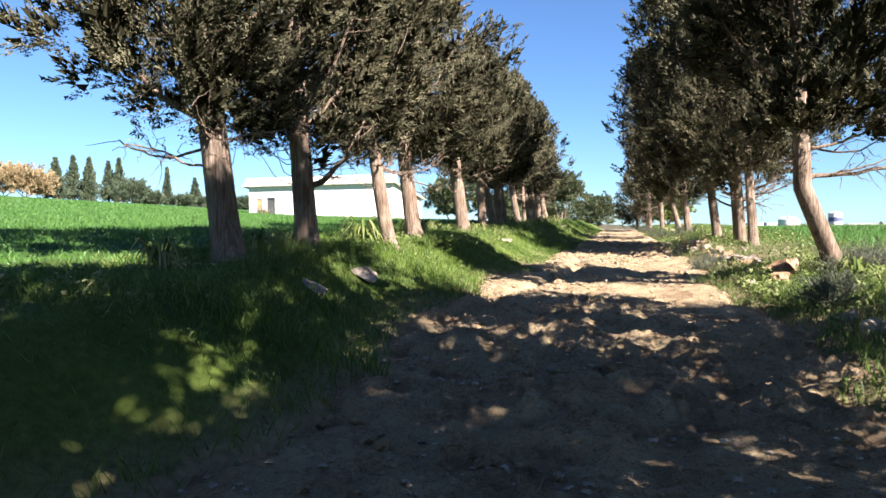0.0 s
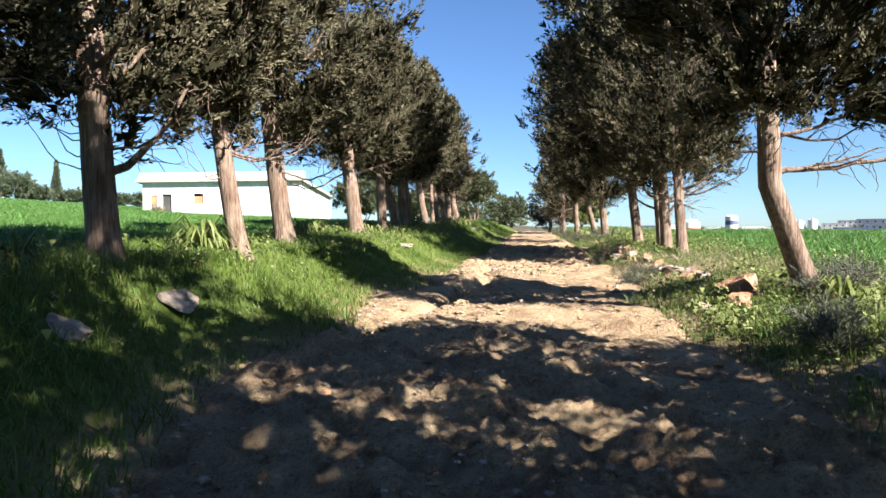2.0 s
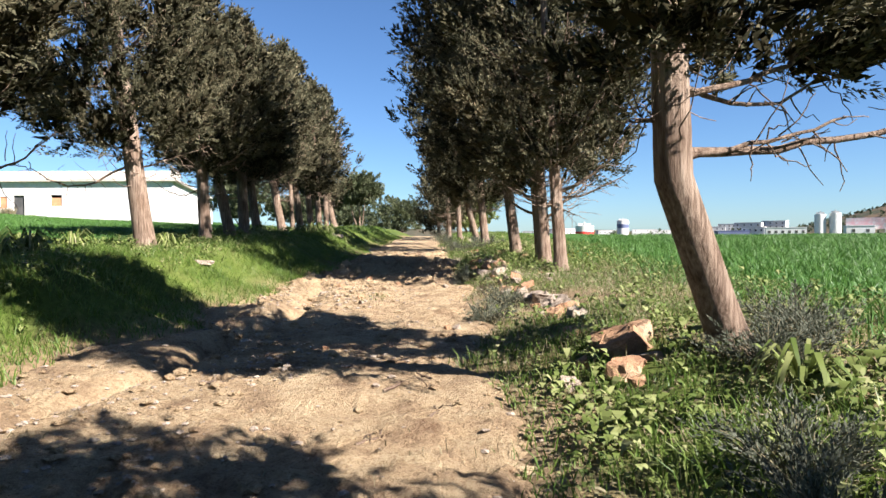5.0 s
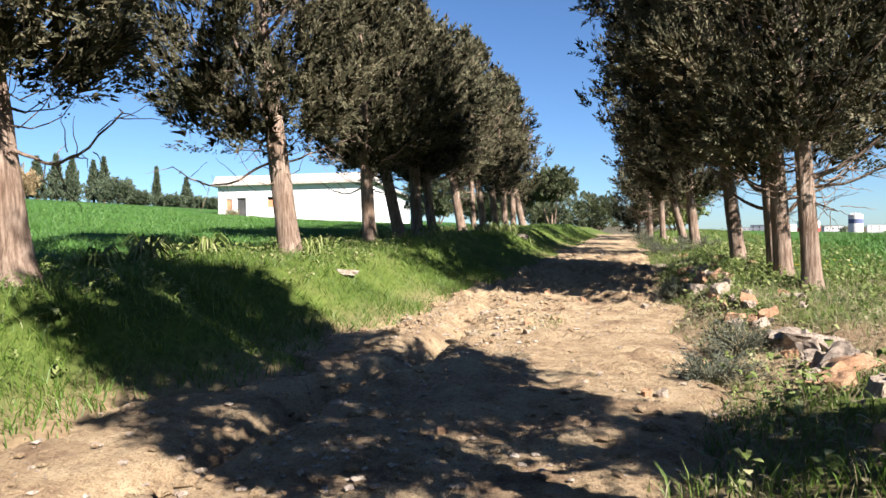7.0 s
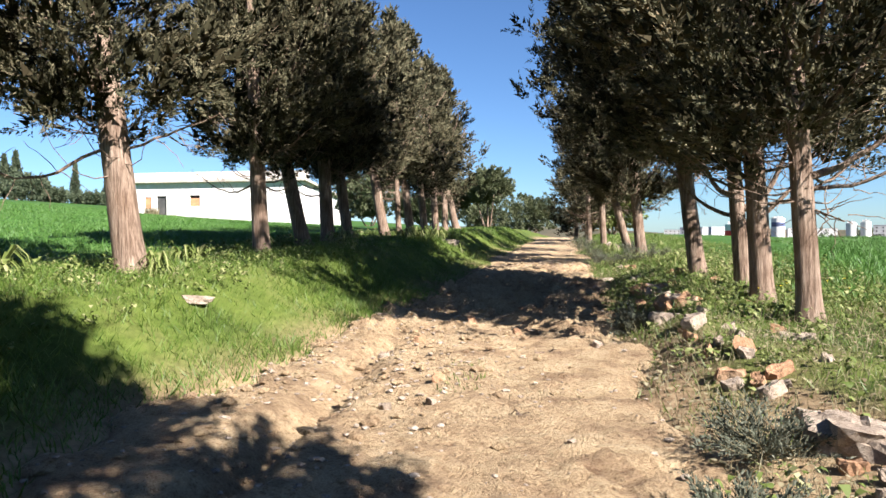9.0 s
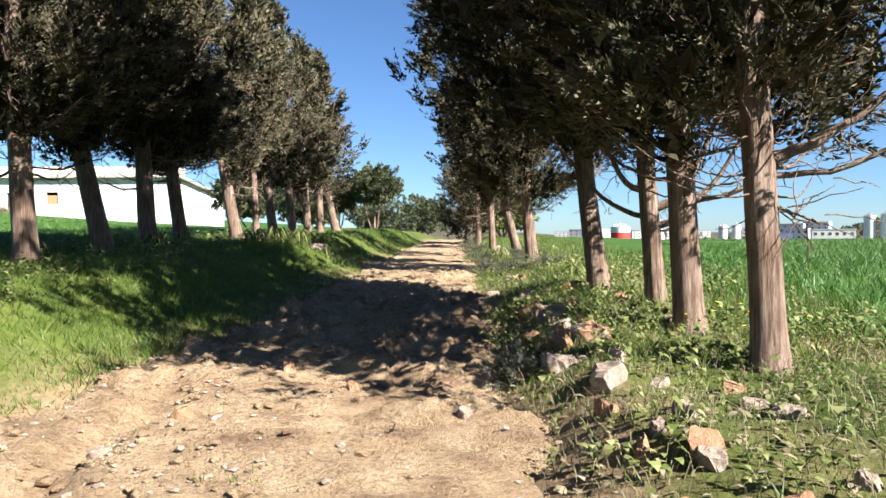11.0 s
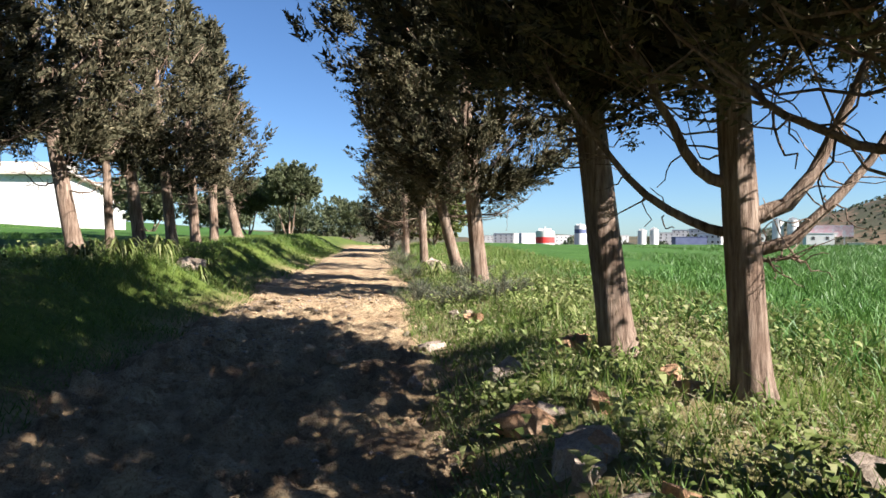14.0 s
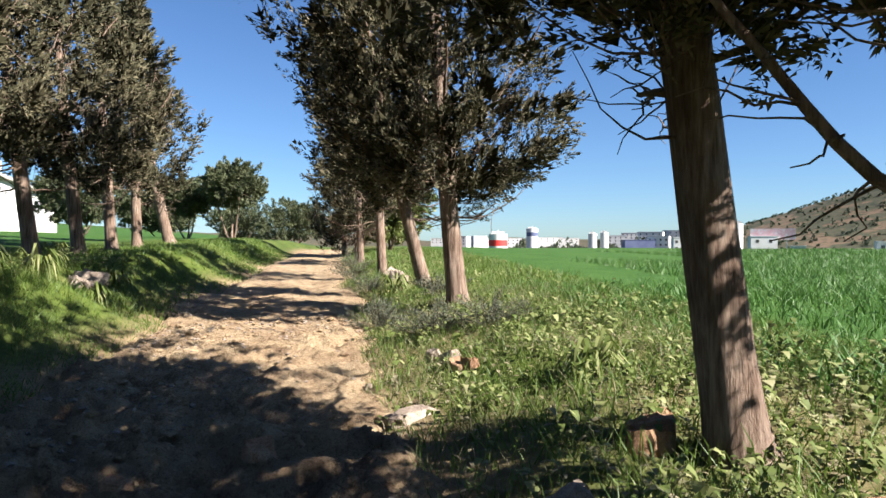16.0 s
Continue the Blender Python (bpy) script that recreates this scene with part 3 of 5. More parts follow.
cypress(-0.42, 12.65, 7.2, 1.95, 1.3, 0.125, (-0.9, 0), 24, label="slender leaning cypress with a pale trunk")
cypress(-0.17, 15.0, 7.8, 1.85, 2.15, 0.16, (-0.75, 0), 25, arms=[(1.2, 100, 1.2, 0.5, 0.3, 0.025)])
cypress(0.84, 20.1, 7.5, 1.95, 2.1, 0.18, (-0.7, 0), 26, plumes=1100, each=54, spray=0.07, shift=(-0.45, 0), arms=[(1.65, -100, 1.6, 0.35, 0.45, 0.03), (1.9, -80, 1.5, 0.2, 0.1, 0.03), (1.5, 100, 1.2, 0.3, 0.0, 0.025)], label="broad lone cypress with a pale straight trunk on the bank")
row([(1.46, 24.2, 6.5, 1.8, 1.7, 0.15, -0.3, 0), (1.92, 26.0, 6.4, 1.8, 1.55, 0.15, -1.0, 0), (2.18, 27.7, 6.6, 1.7, 1.75, 0.16, -0.3, 0), (2.5, 29.25, 6.6, 1.7, 1.65, 0.14, -0.6, 0)], 27, plumes=950)
row([(3.28, 32.3, 6.9, 1.8, 1.6, 0.15, -0.9, 0), (3.65, 33.5, 6.6, 1.9, 1.3, 0.09, -0.3, 0), (4.0, 35.2, 7.5, 1.8, 1.65, 0.14, -0.6, 0), (4.5, 37.3, 7.8, 1.7, 1.65, 0.14, -0.5, 0),
     (4.96, 39.4, 7.0, 1.7, 1.4, 0.14, -0.3, 0), (5.4, 41.5, 7.0, 1.7, 1.5, 0.14, 0, 0)], 31, plumes=560, each=22, spray=0.12, belly=0.22, tip=1.0, bare=3)
cypress(6.2, 46.5, 8.2, 1.9, 1.55, 0.19, (-1.5, 0), 38, plumes=700, each=22, spray=0.125, belly=0.22, tip=1.1)

row([(3.2, -6.4, 9.4, 2.0, 2.8, 0.18, 0, 0), (3.9, -3.4, 9.8, 2.0, 3.0, 0.18, 0, 0), (4.2, -1.2, 9.9, 2.2, 3.2, 0.18, 0, 0)], 60, plumes=1400, each=20, spray=0.2, belly=0.45, tip=0.7)
cypress(5.6, 5.6, 5.4, 1.5, 1.9, 0.15, (-0.4, 0.1), 66, plumes=750, each=28, inner=12, spray=0.115, belly=0.4, tip=0.7, shift=(1.0, -0.4), tufts=[(4.3, 265, 0.6, 0.8, 26), (4.4, 230, 0.6, 0.8, 26)])
row([(4.8, 1.6, 9.0, 2.4, 2.1, 0.18, -0.3, 0), (5.1, 3.4, 9.4, 2.2, 2.5, 0.17, -0.3, 0.2)], 63, plumes=1150, inner=16, each=24, spray=0.115, belly=0.4, tip=0.7)
cypress(6.3, 10.92, 8.0, 2.25, 2.05, 0.135, (-0.68, -0.25), 64, plumes=1350, each=54, spray=0.072, kinked=True, inner=50, shift=(0.5, 0.25), tufts=[(2.1, 100, 1.3, 0.3, 8), (2.25, 100, 1.75, 0.3, 8), (2.5, 96, 2.15, 0.3, 8)], arms=[(1.5, 100, 2.1, 0.28, 0.05, 0.05), (1.75, 92, 1.5, 0.3, -0.05, 0.035), (1.35, 110, 1.1, 0.2, -0.05, 0.03), (1.6, -80, 0.3, 0.0, 0.0, 0.03)],
        label="leaning cypress with long dead branches reaching over the field")
cypress(8.25, 18.68, 9.6, 1.95, 2.6, 0.118, (-0.35, 0.15), 65, plumes=1350, each=48, spray=0.075, tangle=60, inner=22, belly=0.45, tip=0.6, shift=(0.05, 0), arms=[(1.55, 112, 1.4, 0.75, 0.0, 0.055), (1.4, 120, 1.2, 0.3, 0.0, 0.035), (1.2, 125, 0.35, -0.4, 0, 0.02)], label="cypress with a deeply split ridged trunk", flute=0.12)
cypress(8.58, 20.3, 9.8, 2.05, 2.6, 0.14, (-0.4, 0.2), 66, plumes=1350, each=48, spray=0.075, tangle=60, inner=22, belly=0.45, tip=0.6, shift=(0.35, 0.0), arms=[(1.25, 118, 1.1, 0.6, 0.0, 0.035), (1.5, -55, 0.9, 0.6, 0, 0.03), (1.7, 110, 1.3, 0.4, 0, 0.03)])
cypress(9.17, 22.06, 9.4, 2.2, 2.65, 0.12, (-0.5, 0.2), 67, plumes=1350, each=48, spray=0.075, tangle=60, inner=22, belly=0.45, tip=0.6, shift=(0.35, -0.1), arms=[(1.15, -58, 1.25, 1.05, 0.0, 0.05), (1.42, -66, 1.0, 1.6, 0, 0.06), (1.2, 122, 1.0, 1.5, 0.05, 0.085), (1.02, 115, 1.2, 1.3, 0.06, 0.065), (0.95, 130, 0.3, 0.1, 0, 0.025)],
        label="cypress with upswept bare branches on both sides")
cypress(9.07, 23.5, 9.6, 2.3, 2.4, 0.147, (-0.75, 0.5), 68, plumes=1350, each=48, spray=0.075, tangle=60, inner=22, belly=0.45, tip=0.6, shift=(-0.15, 0.0), arms=[(1.85, -47, 0.26, 0.0, 0.0, 0.05), (1.95, 128, 1.5, 0.95, 0.0, 0.028)], label="leaning cypress with a sawn branch stub")
cypress(10.15, 29.9, 8.6, 1.75, 2.1, 0.145, (-0.6, 0.1), 69, plumes=1200, each=54, spray=0.07, belly=0.4, tip=0.6, shift=(0.1, 0))
cypress(10.85, 33.25, 8.6, 1.9, 1.6, 0.13, (-1.7, 0), 70, plumes=1000, belly=0.4, tip=0.6, label="cypress with a strongly leaning pale trunk")
row([(11.2, 37.5, 7.6, 1.8, 1.9, 0.12, -0.3, 0), (12.4, 44.5, 7.4, 1.4, 1.8, 0.12, -0.2, 0), (12.9, 47.0, 7.0, 1.3, 1.9, 0.12, -0.1, 0)], 71, plumes=560, each=22, spray=0.125, belly=0.3)
cypress(14.4, 56.0, 5.6, 0.4, 1.9, 0.14, (0, 0), 75, plumes=700, each=22, spray=0.13, belly=0.25, tip=1.0, label="dark cypress with foliage down to the ground")


def round_tree(x, y, tall, crown_from, radius, seed, mat, count=420, each=60, leaf=0.15, squash=0.8, name="olive_tree", label="", trunks=3, z=None):
    """A spreading tree: forked trunk and limbs, a crown of many uneven leaf clumps."""
    rng = np.random.RandomState(seed)
    z0 = (height(x, y) if z is None else z) - 0.05
    tree = empty(name, Matrix.Translation((x, y, z0)), label, "tree")
    for k in range(trunks):
        az = k * 360 / trunks + 50 * rng.rand()
        (v, f), line = branch_arrays(np.array([0.0, 0, 0]), heading(az), radius * 0.55, (crown_from + 0.35 * (tall - crown_from)) / (radius * 0.55), 0, 0.05 * tall / 2.5, rng, 8, radius * 0.4)
        obj_from_arrays("trunk", v, f, M_BARK, tree, True)
    lob = Waves(seed)
    d = rng.normal(size=(count, 3))
    d /= np.linalg.norm(d, axis=1)[:, None]
    a = np.arctan2(d[:, 1], d[:, 0])
    lump = 1 + 0.7 * lob.rough(d[:, 0] * 2.5 + 7, d[:, 1] * 2.5 + d[:, 2] * 2 + 7, 3)
    mid = (tall + crown_from) / 2
    c = d * (rng.rand(count, 1) ** 0.4) * lump[:, None] * np.array([radius, radius, (tall - crown_from) / 2])
    c[:, 2] = np.maximum(c[:, 2], -(tall - crown_from) * 0.38) + mid
    axis = d + np.array([0, 0, 0.4]) + rng.normal(size=(count, 3)) * 0.4
    axis /= np.linalg.norm(axis, axis=1)[:, None]
    v, f = sprays(c, axis, each, np.full(count, leaf * 1.6), np.full(count, leaf * 3.2), leaf, leaf * 0.5, rng)
    obj_from_arrays("crown", v, f, mat, tree, False)
    return tree


round_tree(9.2, 61.0, 4.3, 1.8, 1.6, 201, M_OLIVE, label="spreading olive tree with forked bare trunks", leaf=0.17)
round_tree(6.9, 64.0, 3.4, 1.3, 1.5, 202, M_OLIVE, label="olive tree with several thin stems", leaf=0.18)
round_tree(18.6, 100.0, 4.9, 0.2, 4.2, 203, M_OLIVE, label="broad grey-green olive thicket at the end of the track", leaf=0.24)
round_tree(13.4, 108.0, 4.6, 0.1, 4.0, 204, M_OLIVE, label="low rounded olive tree beyond the crest", leaf=0.24)
round_tree(5.0, 80.0, 3.4, 0.5, 2.6, 205, M_OLIVE, label="grey-green olive tree behind the row of cypresses", leaf=0.24)
round_tree(15.6, 52.0, 4.0, 0.3, 1.8, 206, M_BROAD, label="bright green leafy shrub tree behind the cypresses", leaf=0.2, name="shrub_tree")
round_tree(-0.5, 80.0, 5.0, 0.8, 3.0, 207, M_OLIVE, label="rounded olive tree beside the white house", leaf=0.24)


# ---- stones ----
def stone_mesh(rng, wide, high, deep=None):
    bm = bmesh.new()
    bmesh.ops.create_icosphere(bm, subdivisions=3, radius=1)
    planes = [(Vector(rng.normal(size=3)).normalized(), 0.42 + 0.3 * rng.rand()) for _ in range(8)] + [(Vector((0.1 * rng.randn(), 0.1 * rng.randn(), 1)).normalized(), 0.34)]
    for vt in bm.verts:
        for nrm, dist in planes:
            over = vt.co.dot(nrm) - dist
            if over > 0:
                vt.co -= nrm * over
        q = vt.co.copy()
        vt.co += q.normalized() * (0.08 * noise.noise(q * 2.3) + 0.07 * noise.noise(q * 5.5) + 0.05 * noise.noise(q * 13))
    deep = deep or wide * (0.6 + 0.4 * rng.rand())
    lo, hi = min(vt.co.z for vt in bm.verts), max(vt.co.z for vt in bm.verts)
    rx, ry = max(abs(vt.co.x) for vt in bm.verts), max(abs(vt.co.y) for vt in bm.verts)
    for vt in bm.verts:
        vt.co = Vector((vt.co.x / rx * wide * 0.5, vt.co.y / ry * deep * 0.5, vt.co.z / hi * high if vt.co.z > 0 else vt.co.z / -lo * (0.04 + 0.3 * high)))
    return bm


STONE_SPOTS = []


def stones(rows, seed):
    rng = np.random.RandomState(seed)
    for x, y, w, h, pale in rows:
        STONE_SPOTS.append((x, y, w))
        tilt = 4 if h < 0.4 * w else 10
        ob = part("stone", stone_mesh(rng, w * 1.1, min(h * 0.8 + 0.02, 0.5 * w + 0.02)), M_PALE if pale else M_STONE)
        r = 0.4 * w + 0.05
        slope = Vector((height(x - r, y) - height(x + r, y), height(x, y - r) - height(x, y + r), 2 * r)).normalized() + Vector((0, 0, 0.8))
        seat = Vector((0, 0, 1)).rotation_difference(slope).to_matrix().to_4x4()
        ob.matrix_basis = Matrix.Translation((x, y, height(x, y) - 0.01)) @ seat @ pose(0, 0, 0, tilt * rng.randn(), tilt * rng.randn(), 360 * rng.rand())
        tagged(ob, "pale angular limestone slab lying in the verge" if pale else "rusty ochre sandstone block lying in the verge", "stone", "stones along the track")


stones([(8.84, 26.8, 0.26, 0.24, 1), (11.2, 36.7, 0.7, 0.18, 1), (8.8, 26.2, 0.2, 0.2, 0), (10.76, 34.7, 0.5, 0.2, 1), (4.9, 8.0, 0.24, 0.14, 1), (5.1, 32.0, 0.6, 0.16, 1), (5.15, 33.2, 0.5, 0.2, 1),
        (3.6, 13.2, 0.0858, 0.06, 0), (4.4, 17.35, 0.106, 0.0675, 0), (2.07, 6.3, 0.0924, 0.075, 0), (1.0, 8.25, 0.0792, 0.0525, 0), (4.9, 20.4, 0.158, 0.075, 0), (5.75, 22.0, 0.198, 0.075, 0), (4.25, 19.2, 0.198, 0.075, 0)], 400)
stones([(3.9, 18.6, 0.132, 0.06, 1), (6.9, 24.9, 0.198, 0.075, 0), (6.2, 24.6, 0.172, 0.0675, 0), (5.4, 19.9, 0.132, 0.0675, 0), (4.0, 16.6, 0.119, 0.06, 1)], 414)

# blocks and slabs of the fallen wall along the verge
stones([(7.06, 18.74, 0.43, 0.13, 1), (7.25, 20.92, 0.28, 0.27, 0), (7.29, 20.13, 0.29, 0.23, 0), (7.08, 20.40, 0.12, 0.17, 1), (7.59, 21.45, 0.37, 0.13, 1), (7.52, 20.01, 0.34, 0.21, 0), (9.02, 22.69, 0.18, 0.23, 0),
        (7.33, 19.14, 0.15, 0.10, 1), (6.79, 18.15, 0.18, 0.19, 0), (7.36, 18.61, 0.23, 0.06, 1), (6.80, 17.57, 0.11, 0.07, 1), (7.04, 17.71, 0.15, 0.09, 1), (6.68, 17.45, 0.18, 0.17, 0), (6.89, 17.25, 0.24, 0.14, 0)], 1005)
stones([(6.86, 17.13, 0.20, 0.07, 1), (7.73, 18.31, 0.18, 0.09, 0), (7.62, 17.95, 0.17, 0.07, 1), (7.61, 17.64, 0.16, 0.06, 1), (6.57, 16.86, 0.25, 0.09, 0), (6.53, 16.69, 0.15, 0.08, 1), (6.70, 16.69, 0.09, 0.08, 0),
        (6.84, 16.64, 0.23, 0.10, 0), (6.67, 16.57, 0.18, 0.07, 0), (6.79, 16.46, 0.14, 0.05, 1), (7.22, 16.66, 0.16, 0.06, 1), (6.70, 19.90, 0.21, 0.09, 1), (6.12, 18.91, 0.13, 0.05, 1), (6.92, 18.65, 0.11, 0.07, 0)], 1019)
stones([(7.44, 20.73, 0.31, 0.16, 1), (7.53, 21.23, 0.26, 0.12, 1), (7.66, 21.33, 0.16, 0.13, 0), (7.72, 20.76, 0.18, 0.16, 0), (7.64, 20.24, 0.23, 0.08, 0), (7.92, 23.29, 0.34, 0.14, 1), (7.73, 22.16, 0.24, 0.13, 1),
        (8.10, 22.12, 0.24, 0.13, 0), (8.87, 22.36, 0.20, 0.21, 0), (8.80, 23.89, 0.28, 0.15, 0), (8.70, 20.83, 0.29, 0.13, 1), (8.37, 20.23, 0.18, 0.06, 0), (8.04, 25.54, 0.46, 0.06, 1), (7.38, 23.89, 0.15, 0.07, 1)], 1035)
stones([(8.75, 27.00, 0.22, 0.23, 1), (8.71, 26.33, 0.17, 0.19, 0), (8.73, 23.75, 0.28, 0.16, 0), (9.10, 24.14, 0.12, 0.05, 0), (10.92, 35.52, 0.56, 0.30, 1), (5.20, 32.76, 0.51, 0.18, 1), (8.06, 23.42, 0.21, 0.06, 1),
        (9.90, 26.52, 0.16, 0.07, 1), (7.97, 26.60, 0.08, 0.06, 1), (8.02, 25.49, 0.07, 0.04, 1)], 1060)
stones([(6.64, 15.32, 0.55, 0.15, 1), (6.44, 15.32, 0.27, 0.10, 1), (6.72, 15.07, 0.27, 0.11, 1), (6.36, 15.02, 0.17, 0.08, 0), (6.42, 14.78, 0.19, 0.09, 1), (6.43, 14.57, 0.18, 0.08, 1), (6.29, 14.49, 0.16, 0.08, 0),
        (6.29, 14.24, 0.16, 0.08, 1), (6.11, 14.08, 0.16, 0.09, 1), (6.15, 13.96, 0.14, 0.08, 0), (6.29, 14.68, 0.12, 0.06, 1), (6.02, 13.86, 0.20, 0.08, 0), (6.65, 16.32, 0.24, 0.10, 1), (6.56, 15.75, 0.24, 0.09, 1)], 980)
stones([(1.90, 19.04, 0.39, 0.05, 1), (4.32, 16.65, 0.10, 0.06, 1), (5.06, 13.98, 0.09, 0.05, 1), (4.96, 13.99, 0.08, 0.05, 0), (7.47, 20.20, 0.34, 0.13, 1)], 994)
stones([(6.56, 15.26, 0.51, 0.17, 1), (6.42, 14.34, 0.34, 0.14, 1), (6.07, 13.65, 0.23, 0.16, 0), (6.12, 13.24, 0.27, 0.12, 1), (5.85, 12.61, 0.38, 0.06, 0), (5.74, 11.44, 0.37, 0.26, 0), (5.37, 11.40, 0.16, 0.09, 0),
        (5.54, 10.99, 0.33, 0.10, 0), (5.75, 11.17, 0.29, 0.06, 1), (5.12, 11.06, 0.16, 0.11, 1), (5.47, 10.77, 0.13, 0.07, 0), (7.08, 19.60, 0.40, 0.15, 1), (7.66, 22.19, 0.43, 0.18, 0)], 960)
stones([(4.66, 7.14, 0.31, 0.19, 1), (-0.93, 8.60, 0.37, 0.05, 1)], 900)
stones([(6.43, 14.30, 0.56, 0.12, 0), (5.84, 11.71, 0.50, 0.18, 0), (-0.47, 10.03, 0.41, 0.04, 1)], 925)


# ---- grass ----
def scatter(u0, u1, v0, v1, per_m2, rng, keep=None):
    n = int((u1 - u0) * (v1 - v0) * per_m2)
    u, v = u0 + (u1 - u0) * rng.rand(n), v0 + (v1 - v0) * rng.rand(n)
    if keep is not None:
        k = rng.rand(n) < keep(u, v)
        u, v = u[k], v[k]
    x, y = to_xy(u, v)
    free = np.ones(len(u), bool)
    for sx, sy, w in STONE_SPOTS:
        free &= (x - sx) ** 2 + (y - sy + 0.2 * w) ** 2 > (0.48 * w) ** 2
    return u[free], v[free]


def lay(u, v):
    x, y = to_xy(u, v)
    return x, y, land(u, v)


def on_verge(u, v):
    el, er = track_edges(v)
    out = np.maximum(el - u, u - er)
    return smooth(-0.22, 0.3, out)


def build_grass():
    rng = np.random.RandomState(11)
    # left bank, short lush grass
    sets = []
    for v0, v1, d, h, w, bent in ((-1, 5, 400, 0.11, 0.012, False), (5, 16, 600, 0.11, 0.011, True), (16, 32, 800, 0.095, 0.012, False), (32, 60, 260, 0.1, 0.02, False)):
        u, v = scatter(-5.2, -0.4, v0, v1, d, rng, lambda a, b: on_verge(a, b) * (a < 0))
        x, y, z = lay(u, v)
        hh = h * (0.5 + rng.rand(len(u))) * (1 + 1.2 * np.clip(W2.rough(u * 0.8, v * 0.8, 3), -0.4, 0.8))
        sets.append(blades(x, y, z, hh, w, rng, 0.9, bent))
    v, f = join_arrays(sets)
    tagged(obj_from_arrays("verge_grass", v, f, M_GRASS), "short lush green grass on the bank beside the track", "grass", kind="stuff")
    # right verge, sparser and drier
    sets = []
    for v0, v1, d, h, w, bent in ((-1, 8, 380, 0.12, 0.011, True), (8, 16, 760, 0.12, 0.009, True), (16, 20, 560, 0.12, 0.011, False), (20, 34, 760, 0.13, 0.011, False), (34, 60, 200, 0.16, 0.02, False)):
        u, v = scatter(1.2, 6.4, v0, v1, d, rng, lambda a, b: on_verge(a, b) * np.clip(0.75 + 0.3 * smooth(10, 7, b) + 0.25 * smooth(20, 22, b) - 0.42 * smooth(13, 15, b) * (1 - smooth(19, 21, b)) + 1.3 * W2.rough(a * 0.7 + 40, b * 0.7, 4) * -1, 0.12, 1))
        x, y, z = lay(u, v)
        hh = h * (0.4 + 1.1 * rng.rand(len(u)) ** 1.5) * (1 - 0.3 * smooth(13, 15, v) * (1 - smooth(20, 22, v)))
        sets.append(blades(x, y, z, hh, w, rng, 0.8, bent))
    for u0, u1, v0, v1, d in ((2.5, 4.4, 4.5, 10.5, 240), (3.0, 4.6, 20, 27, 110), (0.35, 0.75, 17.5, 18.7, 260)):
        u, v = scatter(u0, u1, v0, v1, d, rng, lambda a, b: np.clip(0.6 + 1.4 * W3.rough(a * 0.9, b * 0.9, 2), 0, 1))
        x, y = to_xy(u, v)
        z = np.maximum(land(u, v), track_surface(u, v))
        sets.append(blades(x, y, z, (0.24 if u0 > 1 else 0.07) * (0.5 + 0.8 * rng.rand(len(u))), 0.011, rng, 0.7, True))
    v, f = join_arrays(sets)
    tagged(obj_from_arrays("verge_grass", v, f, M_GRASS), "patchy green grass among stones under the cypresses", "grass", kind="stuff")
    # dry stalks
    u, v = scatter(1.3, 6.0, -1, 34, 300, rng, lambda p, q: on_verge(p, q) * (0.45 + 0.55 * smooth(12, 14, q) * (1 - smooth(20, 22, q))))
    x, y, z = lay(u, v)
    a = blades(x, y, z, 0.06 + 0.15 * rng.rand(len(u)) ** 2, 0.005, rng, 1.0)
    u, v = scatter(-2.6, 2.2, 2, 34, 14, rng, lambda p, q: smooth(0.05, 0.3, W1.rough(p * 1.3, q * 1.1, 3)))
    x, y = to_xy(u, v)
    b = blades(x, y, track_surface(u, v) + 0.015, 0.03 + 0.06 * rng.rand(len(u)), 0.007, rng, 1.5)
    v, f = join_arrays([a, b])
    tagged(obj_from_arrays("dry_grass", v, f, M_DRY), "straw-coloured dry stalks scattered in the verge", "grass", kind="stuff")
    # the fields
    for side, u0, u1 in (("left", -1, -1), ("right", 1, 1)):
        sets = []
        for a, b, v0, v1, d, h, w, bent in ((5.4, 9, -1, 34, 130, 0.26, 0.017, True), (9, 18, -4, 44, 105, 0.28, 0.022, False), (18, 34, -6, 66, 36, 0.32, 0.036, False), (34, 62, -10, 90, 13, 0.34, 0.07, False)):
            if side == "left":
                u, v = scatter(-b, -a + 0.6, v0, v1, d * (0.9 if a < 6 else 1), rng)
            else:
                u, v = scatter(a - 1.2 if a < 6 else a, b, v0, v1, d, rng, lambda p, q: smooth(4.3, 5.6, p + 0.8 * W3.rough(p * 0.5, q * 0.5, 2)))
            x, y, z = lay(u, v)
            hh = 0.78 * h * (0.5 + 0.7 * rng.rand(len(u))) * (1 + 0.6 * W2.rough(u * 0.35, v * 0.35, 3))
            if side == "left":
                hh = hh * 0.6
            sets.append(blades(x, y, z, hh, w, rng, 1.0, bent))
        v, f = join_arrays(sets)
        tagged(obj_from_arrays("field_crop", v, f, M_WHEAT), "young green wheat covering the field behind the trees", "crop", kind="stuff")


build_grass()


